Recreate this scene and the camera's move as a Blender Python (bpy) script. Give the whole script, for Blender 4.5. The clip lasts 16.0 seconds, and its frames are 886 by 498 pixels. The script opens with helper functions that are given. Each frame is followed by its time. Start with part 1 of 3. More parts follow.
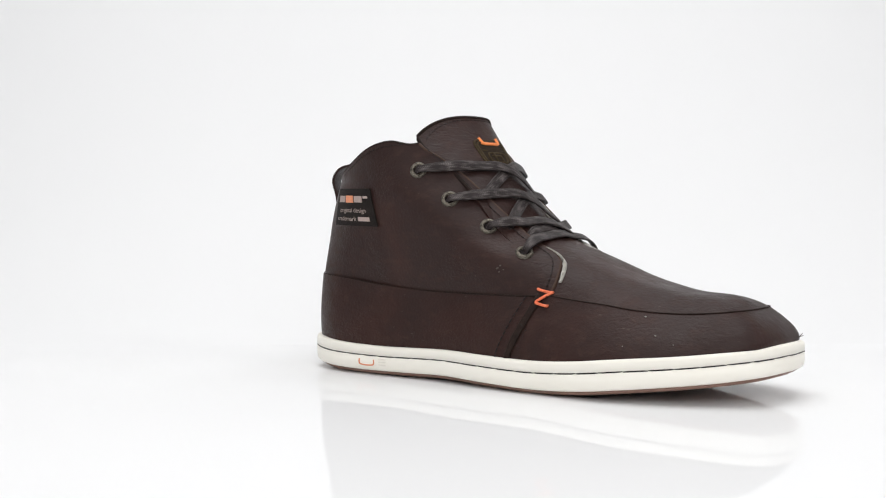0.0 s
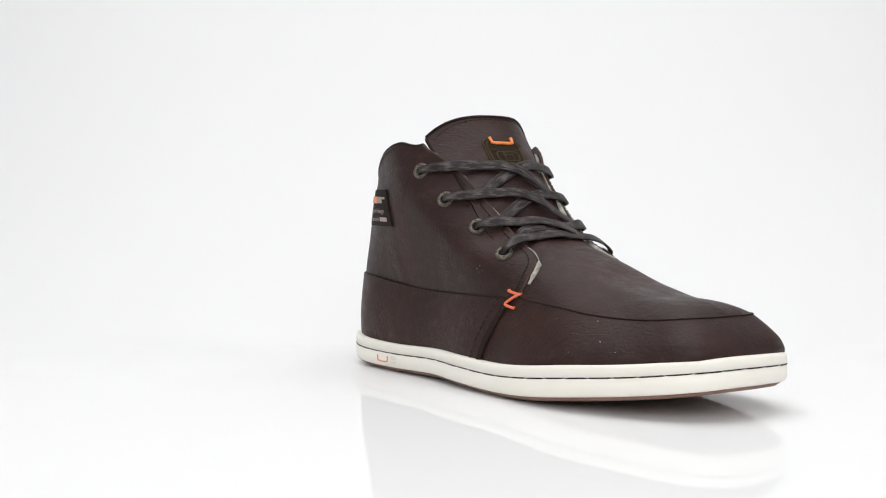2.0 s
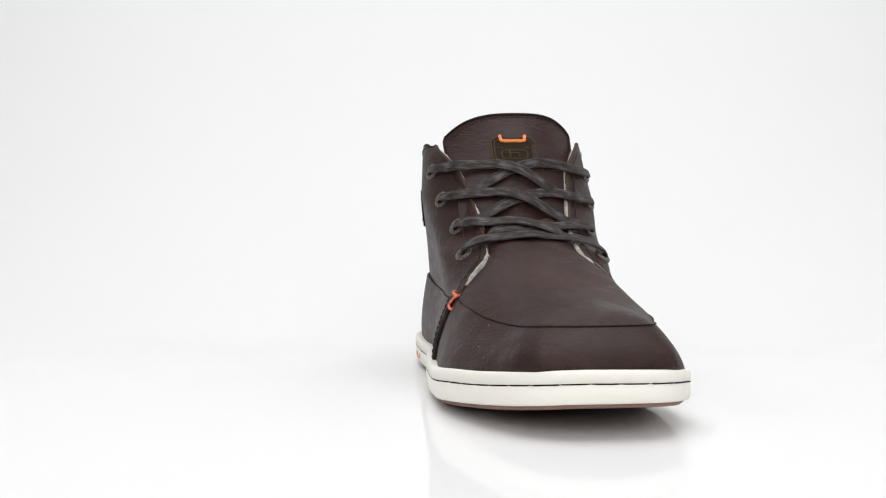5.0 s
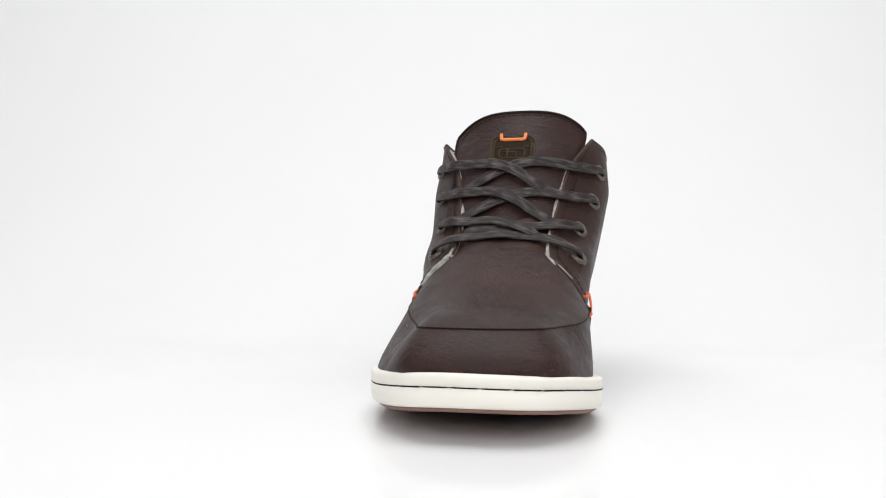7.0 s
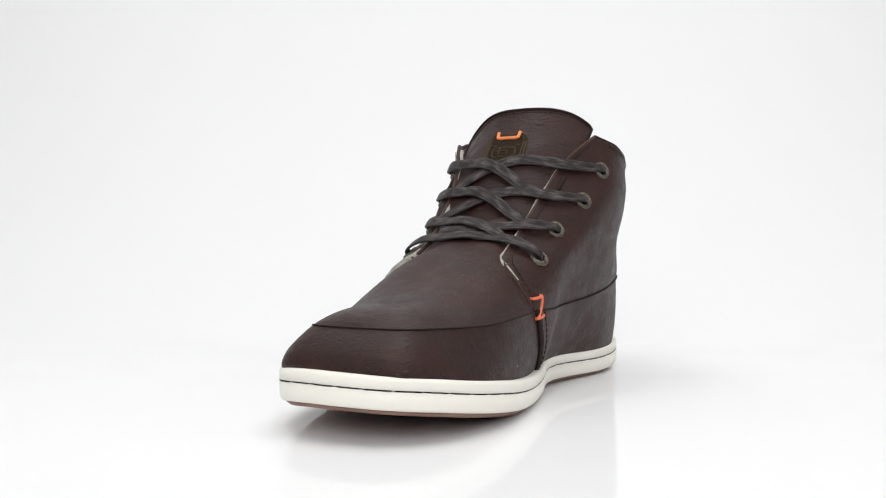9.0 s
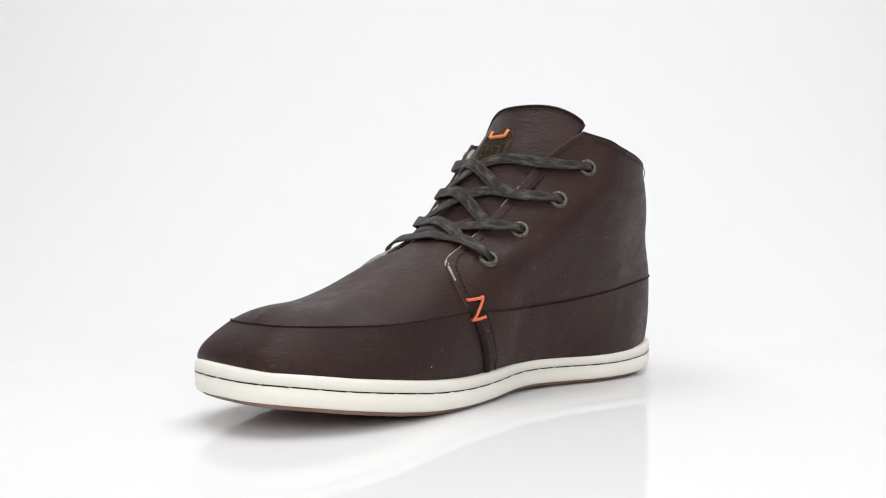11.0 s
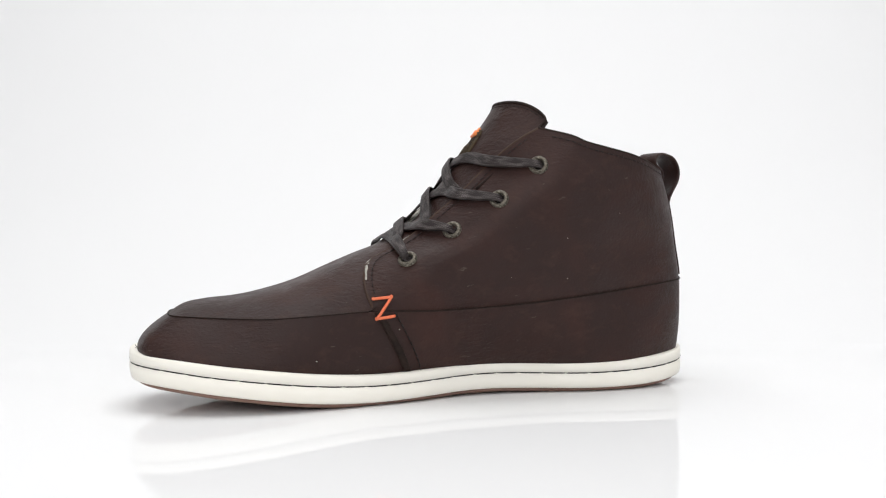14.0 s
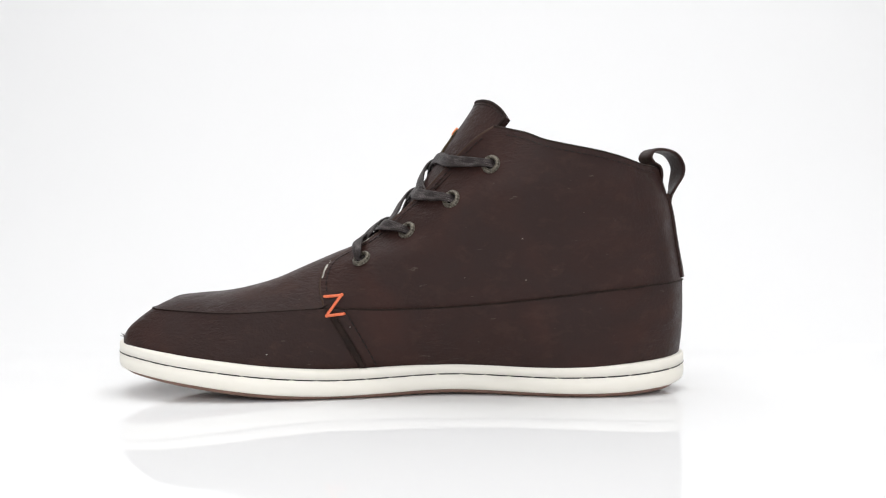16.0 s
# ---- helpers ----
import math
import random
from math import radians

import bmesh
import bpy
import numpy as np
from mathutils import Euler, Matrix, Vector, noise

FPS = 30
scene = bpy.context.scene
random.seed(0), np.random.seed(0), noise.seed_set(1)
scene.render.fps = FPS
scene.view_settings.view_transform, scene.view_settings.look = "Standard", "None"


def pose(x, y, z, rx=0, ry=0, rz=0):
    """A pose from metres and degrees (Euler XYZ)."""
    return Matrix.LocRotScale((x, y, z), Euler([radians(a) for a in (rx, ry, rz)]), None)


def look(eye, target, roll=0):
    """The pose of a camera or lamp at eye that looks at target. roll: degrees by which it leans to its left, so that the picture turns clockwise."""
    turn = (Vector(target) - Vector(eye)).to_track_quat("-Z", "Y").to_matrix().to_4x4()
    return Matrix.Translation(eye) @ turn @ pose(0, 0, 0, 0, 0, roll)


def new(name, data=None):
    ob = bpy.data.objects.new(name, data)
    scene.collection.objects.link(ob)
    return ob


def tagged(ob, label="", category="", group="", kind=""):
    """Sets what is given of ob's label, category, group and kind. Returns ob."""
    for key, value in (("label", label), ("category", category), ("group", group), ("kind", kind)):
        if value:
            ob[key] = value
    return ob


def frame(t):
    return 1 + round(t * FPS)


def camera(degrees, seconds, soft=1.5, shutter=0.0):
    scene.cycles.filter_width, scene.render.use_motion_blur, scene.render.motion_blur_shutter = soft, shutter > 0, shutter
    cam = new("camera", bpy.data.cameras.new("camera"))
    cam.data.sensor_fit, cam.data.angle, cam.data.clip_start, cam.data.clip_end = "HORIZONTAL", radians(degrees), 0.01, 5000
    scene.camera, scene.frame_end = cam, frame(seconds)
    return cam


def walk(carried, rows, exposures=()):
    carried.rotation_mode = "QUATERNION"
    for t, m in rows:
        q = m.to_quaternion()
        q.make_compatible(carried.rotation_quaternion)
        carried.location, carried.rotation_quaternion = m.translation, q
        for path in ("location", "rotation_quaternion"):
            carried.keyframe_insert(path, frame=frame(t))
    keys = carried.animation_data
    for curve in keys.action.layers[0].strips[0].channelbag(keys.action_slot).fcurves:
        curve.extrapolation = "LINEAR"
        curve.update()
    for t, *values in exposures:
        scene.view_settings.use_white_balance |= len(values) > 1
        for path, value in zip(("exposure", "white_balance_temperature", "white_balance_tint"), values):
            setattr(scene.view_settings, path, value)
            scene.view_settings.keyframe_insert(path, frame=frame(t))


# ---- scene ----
# camera: stands still on its tripod, a hand's height over the table
EYE = (0.0, -0.573, 0.0855)
YAW, TILT = radians(0.935), radians(1.164)
cam = camera(47.18, 16.0, soft=1.15)
AIM = (EYE[0] - math.sin(YAW) * math.cos(TILT), EYE[1] + math.cos(YAW) * math.cos(TILT), EYE[2] - math.sin(TILT))
walk(cam, [(0.0, look(EYE, AIM, -0.228)), (16.0, look(EYE, AIM, -0.228))],
     [(0.0, -0.90), (12.5, -0.90), (14.5, -0.85), (16.0, -0.82)])

# ---------------------------------------------------------------- light
world = bpy.data.worlds.new("studio")
world.use_nodes = True
world.node_tree.nodes["Background"].inputs["Color"].default_value = (0.95, 0.97, 1.0, 1)
world.node_tree.nodes["Background"].inputs["Strength"].default_value = 0.25
scene.world = world


def softbox(name, eye, target, wide, high, power, colour=(1, 1, 1)):
    lamp = bpy.data.lights.new(name, "AREA")
    lamp.shape, lamp.size, lamp.size_y, lamp.energy, lamp.color = "RECTANGLE", wide, high, power, colour
    ob = new(name, lamp)
    ob.matrix_world = look(eye, target)
    return ob


softbox("overhead_softbox", (0.0, -0.10, 1.15), (0.0, -0.05, 0.0), 1.2, 1.0, 19.5, (1.0, 1.0, 1.0))
# added fill lamp, out of view: lightens the shadow beside the shoe
softbox("left_fill", (-0.95, -0.45, 0.55), (0.0, 0.0, 0.08), 0.7, 0.8, 2.8, (0.97, 0.99, 1.0))
softbox("right_softbox", (0.95, -0.35, 0.55), (0.0, 0.0, 0.08), 0.7, 0.8, 3.6, (0.99, 0.99, 1.0))
softbox("front_softbox", (0.0, -1.20, 0.62), (0.0, 0.0, 0.06), 1.5, 0.7, 15.5, (1.0, 1.0, 1.0))


# ---------------------------------------------------------------- materials
def material(name, base, rough=0.5, spec=0.5, second=None, scale=40.0, amount=0.5, bump=0.0, bump_scale=400.0, fine=None, metal=0.0, sheen=0.0, fine_range=(0.5, 0.8, 0.6), stretch=None):
    """A surface with colour varied at two scales and a fine relief."""
    m = bpy.data.materials.new(name)
    m.use_nodes = True
    t = m.node_tree
    b = t.nodes["Principled BSDF"]
    b.inputs["Roughness"].default_value = rough
    b.inputs["Specular IOR Level"].default_value = spec
    b.inputs["Metallic"].default_value = metal
    if sheen:
        b.inputs["Sheen Weight"].default_value = sheen
    co = t.nodes.new("ShaderNodeTexCoord")
    n1 = t.nodes.new("ShaderNodeTexNoise")
    n1.inputs["Scale"].default_value, n1.inputs["Detail"].default_value = scale, 6
    t.links.new(co.outputs["Object"], n1.inputs["Vector"])
    ramp = t.nodes.new("ShaderNodeMapRange")
    ramp.inputs["From Min"].default_value, ramp.inputs["From Max"].default_value = 0.35, 0.72
    ramp.inputs["To Min"].default_value, ramp.inputs["To Max"].default_value = 0.0, amount
    t.links.new(n1.outputs["Fac"], ramp.inputs["Value"])
    mix = t.nodes.new("ShaderNodeMix")
    mix.data_type = "RGBA"
    second = second or tuple(c * 0.8 for c in base)
    mix.inputs["A"].default_value, mix.inputs["B"].default_value = (*base, 1), (*second, 1)
    t.links.new(ramp.outputs["Result"], mix.inputs["Factor"])
    out = mix.outputs["Result"]
    n2 = t.nodes.new("ShaderNodeTexNoise")
    n2.inputs["Scale"].default_value, n2.inputs["Detail"].default_value = bump_scale, 5
    if stretch:
        mp = t.nodes.new("ShaderNodeMapping")
        mp.inputs["Scale"].default_value = stretch
        t.links.new(co.outputs["Object"], mp.inputs["Vector"])
        t.links.new(mp.outputs["Vector"], n2.inputs["Vector"])
    else:
        t.links.new(co.outputs["Object"], n2.inputs["Vector"])
    if fine:
        mix2 = t.nodes.new("ShaderNodeMix")
        mix2.data_type = "RGBA"
        r2 = t.nodes.new("ShaderNodeMapRange")
        r2.inputs["From Min"].default_value, r2.inputs["From Max"].default_value, r2.inputs["To Max"].default_value = fine_range
        t.links.new(n2.outputs["Fac"], r2.inputs["Value"])
        t.links.new(r2.outputs["Result"], mix2.inputs["Factor"])
        t.links.new(out, mix2.inputs["A"])
        mix2.inputs["B"].default_value = (*fine, 1)
        out = mix2.outputs["Result"]
    t.links.new(out, b.inputs["Base Color"])
    if bump:
        bu = t.nodes.new("ShaderNodeBump")
        bu.inputs["Strength"].default_value, bu.inputs["Distance"].default_value = bump, 0.0006
        t.links.new(n2.outputs["Fac"], bu.inputs["Height"])
        t.links.new(bu.outputs["Normal"], b.inputs["Normal"])
    return m


def oiled_leather():
    """Dark pull-up leather: reddish worn patches, pebbled grain, soft creases, a few pale scuffs."""
    m = bpy.data.materials.new("oiled_leather")
    m.use_nodes = True
    t = m.node_tree
    bsdf = t.nodes["Principled BSDF"]
    bsdf.inputs["Specular IOR Level"].default_value = 0.30
    co = t.nodes.new("ShaderNodeTexCoord")

    def noise_at(scale, detail, stretch=(1, 1, 1), distort=0.0, rough=0.55):
        mp = t.nodes.new("ShaderNodeMapping")
        mp.inputs["Scale"].default_value = stretch
        n = t.nodes.new("ShaderNodeTexNoise")
        n.inputs["Scale"].default_value, n.inputs["Detail"].default_value = scale, detail
        n.inputs["Distortion"].default_value, n.inputs["Roughness"].default_value = distort, rough
        t.links.new(co.outputs["Object"], mp.inputs["Vector"])
        t.links.new(mp.outputs["Vector"], n.inputs["Vector"])
        return n.outputs["Fac"]

    def ramp(value, lo, hi, a, c):
        r = t.nodes.new("ShaderNodeMapRange")
        for key, v in (("From Min", lo), ("From Max", hi), ("To Min", a), ("To Max", c)):
            r.inputs[key].default_value = v
        t.links.new(value, r.inputs["Value"])
        return r.outputs["Result"]

    def blend(fac, a, c):
        x = t.nodes.new("ShaderNodeMix")
        x.data_type = "RGBA"
        t.links.new(fac, x.inputs["Factor"])
        if isinstance(a, tuple):
            x.inputs["A"].default_value = (*a, 1)
        else:
            t.links.new(a, x.inputs["A"])
        x.inputs["B"].default_value = (*c, 1)
        return x.outputs["Result"]
    broad = noise_at(22, 5, (1, 1, 1), 0.6)
    mid = noise_at(95, 6, (1, 1, 1.6), 0.4, 0.65)
    grain = noise_at(620, 5)
    scuff = noise_at(150, 3, (1, 1, 3.0), 0.8)
    colour = blend(ramp(broad, 0.42, 0.72, 0, 0.55), LEATHER_DARK, LEATHER_RED)
    colour = blend(ramp(mid, 0.52, 0.8, 0, 0.6), colour, LEATHER_WORN)
    colour = blend(ramp(scuff, 0.70, 0.78, 0, 0.5), colour, (0.12, 0.095, 0.08))
    t.links.new(colour, bsdf.inputs["Base Color"])
    t.links.new(ramp(mid, 0.3, 0.75, 0.40, 0.62), bsdf.inputs["Roughness"])
    crease = noise_at(240, 4, (0.55, 0.55, 1.8), 1.2, 0.6)
    folds = t.nodes.new("ShaderNodeMath")
    folds.operation = "MULTIPLY"
    t.links.new(crease, folds.inputs[0])
    t.links.new(ramp(noise_at(26, 2, (1, 1, 1), 0.3), 0.46, 0.66, 0.10, 1.5), folds.inputs[1])
    b1 = t.nodes.new("ShaderNodeBump")
    b1.inputs["Strength"].default_value, b1.inputs["Distance"].default_value = 0.62, 0.0009
    t.links.new(folds.outputs["Value"], b1.inputs["Height"])
    b2 = t.nodes.new("ShaderNodeBump")
    b2.inputs["Strength"].default_value, b2.inputs["Distance"].default_value = 0.62, 0.0005
    t.links.new(grain, b2.inputs["Height"])
    t.links.new(b1.outputs["Normal"], b2.inputs["Normal"])
    t.links.new(b2.outputs["Normal"], bsdf.inputs["Normal"])
    return m


def waxed_lace():
    """Flat braided cord: slanting strands that meet along its middle, waxed dark, with fibres and glints painted pale
    on their crowns.
    """
    m = bpy.data.materials.new("waxed_lace")
    m.use_nodes = True
    t = m.node_tree
    bsdf = t.nodes["Principled BSDF"]
    bsdf.inputs["Specular IOR Level"].default_value = 0.22
    co = t.nodes.new("ShaderNodeTexCoord")
    sep = t.nodes.new("ShaderNodeSeparateXYZ")
    t.links.new(co.outputs["UV"], sep.inputs["Vector"])

    def calc(op, a, b=None, c=None):
        n = t.nodes.new("ShaderNodeMath")
        n.operation = op
        for i, v in enumerate((a, b, c)):
            if v is None:
                continue
            if isinstance(v, (int, float)):
                n.inputs[i].default_value = v
            else:
                t.links.new(v, n.inputs[i])
        return n.outputs["Value"]

    def noise_of(vector, scale, detail, stretch):
        mp, n = t.nodes.new("ShaderNodeMapping"), t.nodes.new("ShaderNodeTexNoise")
        mp.inputs["Scale"].default_value = stretch
        n.inputs["Scale"].default_value, n.inputs["Detail"].default_value = scale, detail
        t.links.new(vector, mp.inputs["Vector"])
        t.links.new(mp.outputs["Vector"], n.inputs["Vector"])
        return n.outputs["Fac"]
    # slanting strands, mirrored about the cord's middle line
    across = calc("PINGPONG", sep.outputs["Y"], 0.0032)
    phase = calc("MULTIPLY", calc("ADD", sep.outputs["X"], calc("MULTIPLY", across, 1.1)), 2 * math.pi / 0.0010)
    strand = calc("MULTIPLY_ADD", calc("SINE", phase), 0.5, 0.5)
    counter = calc("MULTIPLY", calc("SUBTRACT", sep.outputs["X"], calc("MULTIPLY", across, 1.3)), 2 * math.pi / 0.0013)
    rib = calc("MULTIPLY_ADD", calc("SINE", counter), 0.5, 0.5)
    weave = calc("MULTIPLY", strand, rib)
    fleck = noise_of(co.outputs["Object"], 130, 4, (1, 1, 1))
    streak = noise_of(co.outputs["UV"], 900, 4, (0.16, 1.5, 1))
    mask = t.nodes.new("ShaderNodeMapRange")
    for key, v in (("From Min", 0.34), ("From Max", 0.60), ("To Min", 0.22), ("To Max", 1.0)):
        mask.inputs[key].default_value = v
    t.links.new(fleck, mask.inputs["Value"])
    fib = t.nodes.new("ShaderNodeMapRange")
    for key, v in (("From Min", 0.43), ("From Max", 0.62), ("To Min", 0.0), ("To Max", 1.0)):
        fib.inputs[key].default_value = v
    t.links.new(streak, fib.inputs["Value"])
    # pale streaks: light fibres plus waxy glints put into the colour
    pale = calc("MULTIPLY", calc("MULTIPLY", calc("ADD", calc("MULTIPLY", weave, 0.65), 0.20), mask.outputs["Result"]), calc("ADD", fib.outputs["Result"], 0.04))
    mix = t.nodes.new("ShaderNodeMix")
    mix.data_type = "RGBA"
    mix.inputs["A"].default_value, mix.inputs["B"].default_value = (0.0125, 0.0078, 0.0074, 1), (0.25, 0.215, 0.21, 1)
    t.links.new(pale, mix.inputs["Factor"])
    t.links.new(mix.outputs["Result"], bsdf.inputs["Base Color"])
    t.links.new(calc("MULTIPLY_ADD", streak, 0.35, 0.32), bsdf.inputs["Roughness"])
    bump = t.nodes.new("ShaderNodeBump")
    bump.inputs["Strength"].default_value, bump.inputs["Distance"].default_value = 0.6, 0.0003
    t.links.new(calc("ADD", calc("MULTIPLY", weave, 0.7), calc("MULTIPLY", streak, 0.5)), bump.inputs["Height"])
    t.links.new(bump.outputs["Normal"], bsdf.inputs["Normal"])
    return m


LEATHER_DARK, LEATHER_RED, LEATHER_WORN = (0.0215, 0.0075, 0.0056), (0.045, 0.0127, 0.0076), (0.060, 0.029, 0.021)
LEATHER = oiled_leather()
EDGE = material("raw_leather_edge", (0.060, 0.032, 0.021), 0.7, 0.3, (0.04, 0.022, 0.015), 120, 0.8, 0.4, 900)
DARK = material("dark_binding", (0.015, 0.0085, 0.0068), 0.75, 0.2, (0.028, 0.015, 0.011), 260, 0.8, 0.8, 1300)
# stitch thread; also colours the eyelet plugs as painted shade
THREAD_AND_SHADE = material("dark_thread_and_hole_shade", (0.014, 0.010, 0.0095), 0.7, 0.3, None, 300, 0.5)
RUBBER = material("cream_rubber", (0.90, 0.87, 0.795), 0.5, 0.4, (0.85, 0.81, 0.72), 35, 0.5, 0.08, 700)
GUM = material("brown_outsole", (0.26, 0.155, 0.12), 0.6, 0.4, (0.18, 0.10, 0.07), 60, 0.7, 0.2, 500)
FLEECE = material("grey_fleece", (0.50, 0.48, 0.43), 0.95, 0.1, (0.22, 0.205, 0.175), 420, 1.0, 1.0, 1100, sheen=0.4)
LACE = waxed_lace()
BRASS = material("aged_brass", (0.170, 0.150, 0.118), 0.38, 0.5, (0.035, 0.029, 0.022), 700, 1.0, 0.9, 1100, (0.56, 0.52, 0.44), metal=0.7)
ORANGE = material("orange_thread", (0.80, 0.165, 0.070), 0.6, 0.3, (0.88, 0.27, 0.14), 700, 0.6, 0.5, 2500)
ORANGE_SILK = material("orange_silk", (0.92, 0.25, 0.062), 0.5, 0.4, (0.95, 0.34, 0.12), 700, 0.6, 0.5, 2500)
OLIVE_DARK = material("olive_patch", (0.020, 0.012, 0.006), 0.8, 0.2, (0.03, 0.018, 0.008), 500, 0.6, 0.6, 2500)
OLIVE = material("olive_thread", (0.045, 0.029, 0.012), 0.75, 0.3, (0.065, 0.043, 0.018), 500, 0.6, 0.6, 2500)
PATCH = material("black_woven_label", (0.012, 0.009, 0.008), 0.8, 0.2, (0.02, 0.014, 0.012), 300, 0.6, 0.6, 2500)
LETTER = material("label_lettering", (0.42, 0.33, 0.30), 0.8, 0.2, None, 600, 0.5)
ORANGE_INK = material("orange_ink", (0.78, 0.30, 0.16), 0.6, 0.3, None, 400, 0.4)
CHALK = material("grey_print", (0.80, 0.76, 0.68), 0.6, 0.3, None, 400, 0.4)
SCUFF = material("scuffed_leather", (0.11, 0.09, 0.08), 0.8, 0.2, (0.06, 0.045, 0.04), 900, 1.0, 0.5, 1500)
PANEL_GREY = material("unseen_panel_grey", (0.26, 0.26, 0.265), 0.8, 0.3, (0.22, 0.22, 0.225), 3, 0.5)
PAPER = material("white_paper", (0.845, 0.845, 0.848), 0.9, 0.0, (0.835, 0.835, 0.84), 3, 0.5)
ACRYLIC = material("white_acrylic", (0.845, 0.845, 0.848), 0.9, 0.0, (0.835, 0.835, 0.84), 3, 0.5)


def polish(mat, share, rough, near, far):
    """A clear gloss over a material, which ends softly between two distances along y."""
    t = mat.node_tree
    co, sep, fade = t.nodes.new("ShaderNodeTexCoord"), t.nodes.new("ShaderNodeSeparateXYZ"), t.nodes.new("ShaderNodeMapRange")
    fade.interpolation_type = "SMOOTHSTEP"
    for key, v in (("From Min", near), ("From Max", far), ("To Min", share), ("To Max", 0.0)):
        fade.inputs[key].default_value = v
    b = t.nodes["Principled BSDF"]
    b.inputs["Coat Roughness"].default_value = rough
    t.links.new(co.outputs["Object"], sep.inputs["Vector"])
    t.links.new(sep.outputs["Y"], fade.inputs["Value"])
    t.links.new(fade.outputs["Result"], b.inputs["Coat Weight"])


polish(ACRYLIC, 0.50, 0.03, 0.0, 0.17)


# ---------------------------------------------------------------- mesh helpers
def part(name, bm, mat, parent, label=""):
    """Links a bmesh as one smooth mesh object under a thing or a part."""
    me = bpy.data.meshes.new(name)
    bmesh.ops.recalc_face_normals(bm, faces=bm.faces)
    bm.to_mesh(me)
    bm.free()
    for p in me.polygons:
        p.use_smooth = True
    me.materials.append(mat)
    ob = new(name, me)
    ob.parent = parent
    return tagged(ob, label) if label else ob


def table(rows):
    """A smooth curve through (x, value) rows."""
    xs, ys = [r[0] for r in rows], [r[1] for r in rows]
    n = len(xs)
    sl = []
    for i in range(n):
        a, b = max(0, i - 1), min(n - 1, i + 1)
        sl.append((ys[b] - ys[a]) / (xs[b] - xs[a]))

    def at(x):
        if x <= xs[0]:
            return ys[0]
        if x >= xs[-1]:
            return ys[-1]
        i = next(k for k in range(n - 1) if x <= xs[k + 1])
        h = xs[i + 1] - xs[i]
        s = (x - xs[i]) / h
        return ((1 + 2 * s) * (1 - s) ** 2 * ys[i] + s * (1 - s) ** 2 * h * sl[i] + s * s * (3 - 2 * s) * ys[i + 1] + s * s * (s - 1) * h * sl[i + 1])
    return at


def spline(points, steps, closed=False):
    """Catmull-Rom through points."""
    pts = [Vector(p) for p in points]
    n = len(pts)
    out = []
    for i in range(n if closed else n - 1):
        if closed:
            a, b, c, d = pts[i - 1], pts[i], pts[(i + 1) % n], pts[(i + 2) % n]
        else:
            a, b, c, d = pts[max(0, i - 1)], pts[i], pts[i + 1], pts[min(n - 1, i + 2)]
        for k in range(steps):
            s = k / steps
            out.append(0.5 * (2 * b + (c - a) * s + (2 * a - 5 * b + 4 * c - d) * s * s + (3 * b - a - 3 * c + d) * s ** 3))
    if not closed:
        out.append(pts[-1])
    return out


def even(points, count, closed=False):
    """Resamples a line to count points of equal spacing."""
    pts = list(points) + ([points[0]] if closed else [])
    acc = [0.0]
    for a, b in zip(pts, pts[1:]):
        acc.append(acc[-1] + (b - a).length)
    out, k = [], 0
    for i in range(count):
        want = acc[-1] * i / (count if closed else count - 1)
        while k < len(acc) - 2 and acc[k + 1] < want:
            k += 1
        span = acc[k + 1] - acc[k]
        out.append(pts[k].lerp(pts[k + 1], (want - acc[k]) / span if span > 1e-12 else 0))
    return out


def loft(rings, closed=True, cap_first=False, cap_last=False, bm=None):
    """Joins rows of points by quads; closed rows run round."""
    bm = bm or bmesh.new()
    vs = [[bm.verts.new(p) for p in r] for r in rings]
    n = len(rings[0])
    for a, b in zip(vs, vs[1:]):
        for i in range(n if closed else n - 1):
            j = (i + 1) % n
            bm.faces.new((a[i], a[j], b[j], b[i]))
    if cap_first:
        bm.faces.new(vs[0])
    if cap_last:
        bm.faces.new(vs[-1][::-1])
    return bm


def normals(grid):
    """Unit normals of a grid of points."""
    rows, cols = len(grid), len(grid[0])
    out = []
    for i in range(rows):
        line = []
        for j in range(cols):
            du = grid[min(i + 1, rows - 1)][j] - grid[max(i - 1, 0)][j]
            dv = grid[i][min(j + 1, cols - 1)] - grid[i][max(j - 1, 0)]
            c = du.cross(dv)
            line.append(c.normalized() if c.length > 1e-13 else (out[i - 1][j] if i else Vector((0, 0, 1))))
        out.append(line)
    return out


def sheet(grid, thick, flip=1, bm=None, last=True):
    """A sheet of that thickness behind a grid of points, with closed crisp rims; last: whether the last row has one."""
    bm = bm or bmesh.new()
    nn = normals(grid)
    if not last:
        nn[-1] = nn[-2] = nn[-3]
    back = [[p - n * thick * flip for p, n in zip(r, m)] for r, m in zip(grid, nn)]
    rows, cols = len(grid), len(grid[0])
    f = [[bm.verts.new(p) for p in r] for r in grid]
    b = [[bm.verts.new(p) for p in r] for r in back]
    for i in range(rows - 1):
        for j in range(cols - 1):
            bm.faces.new((f[i][j], f[i][j + 1], f[i + 1][j + 1], f[i + 1][j]))
            bm.faces.new((b[i][j], b[i + 1][j], b[i + 1][j + 1], b[i][j + 1]))
    if not last:
        bmesh.ops.remove_doubles(bm, verts=f[-1] + b[-1], dist=1e-6)
    runs = [[(0, j) for j in range(cols)], [(i, cols - 1) for i in range(rows)], [(i, 0) for i in range(rows)]]
    if last:
        runs.append([(rows - 1, j) for j in range(cols)])
    for run in runs:
        loft([[grid[i][j] for i, j in run], [back[i][j] for i, j in run]], False, bm=bm)
    return bm


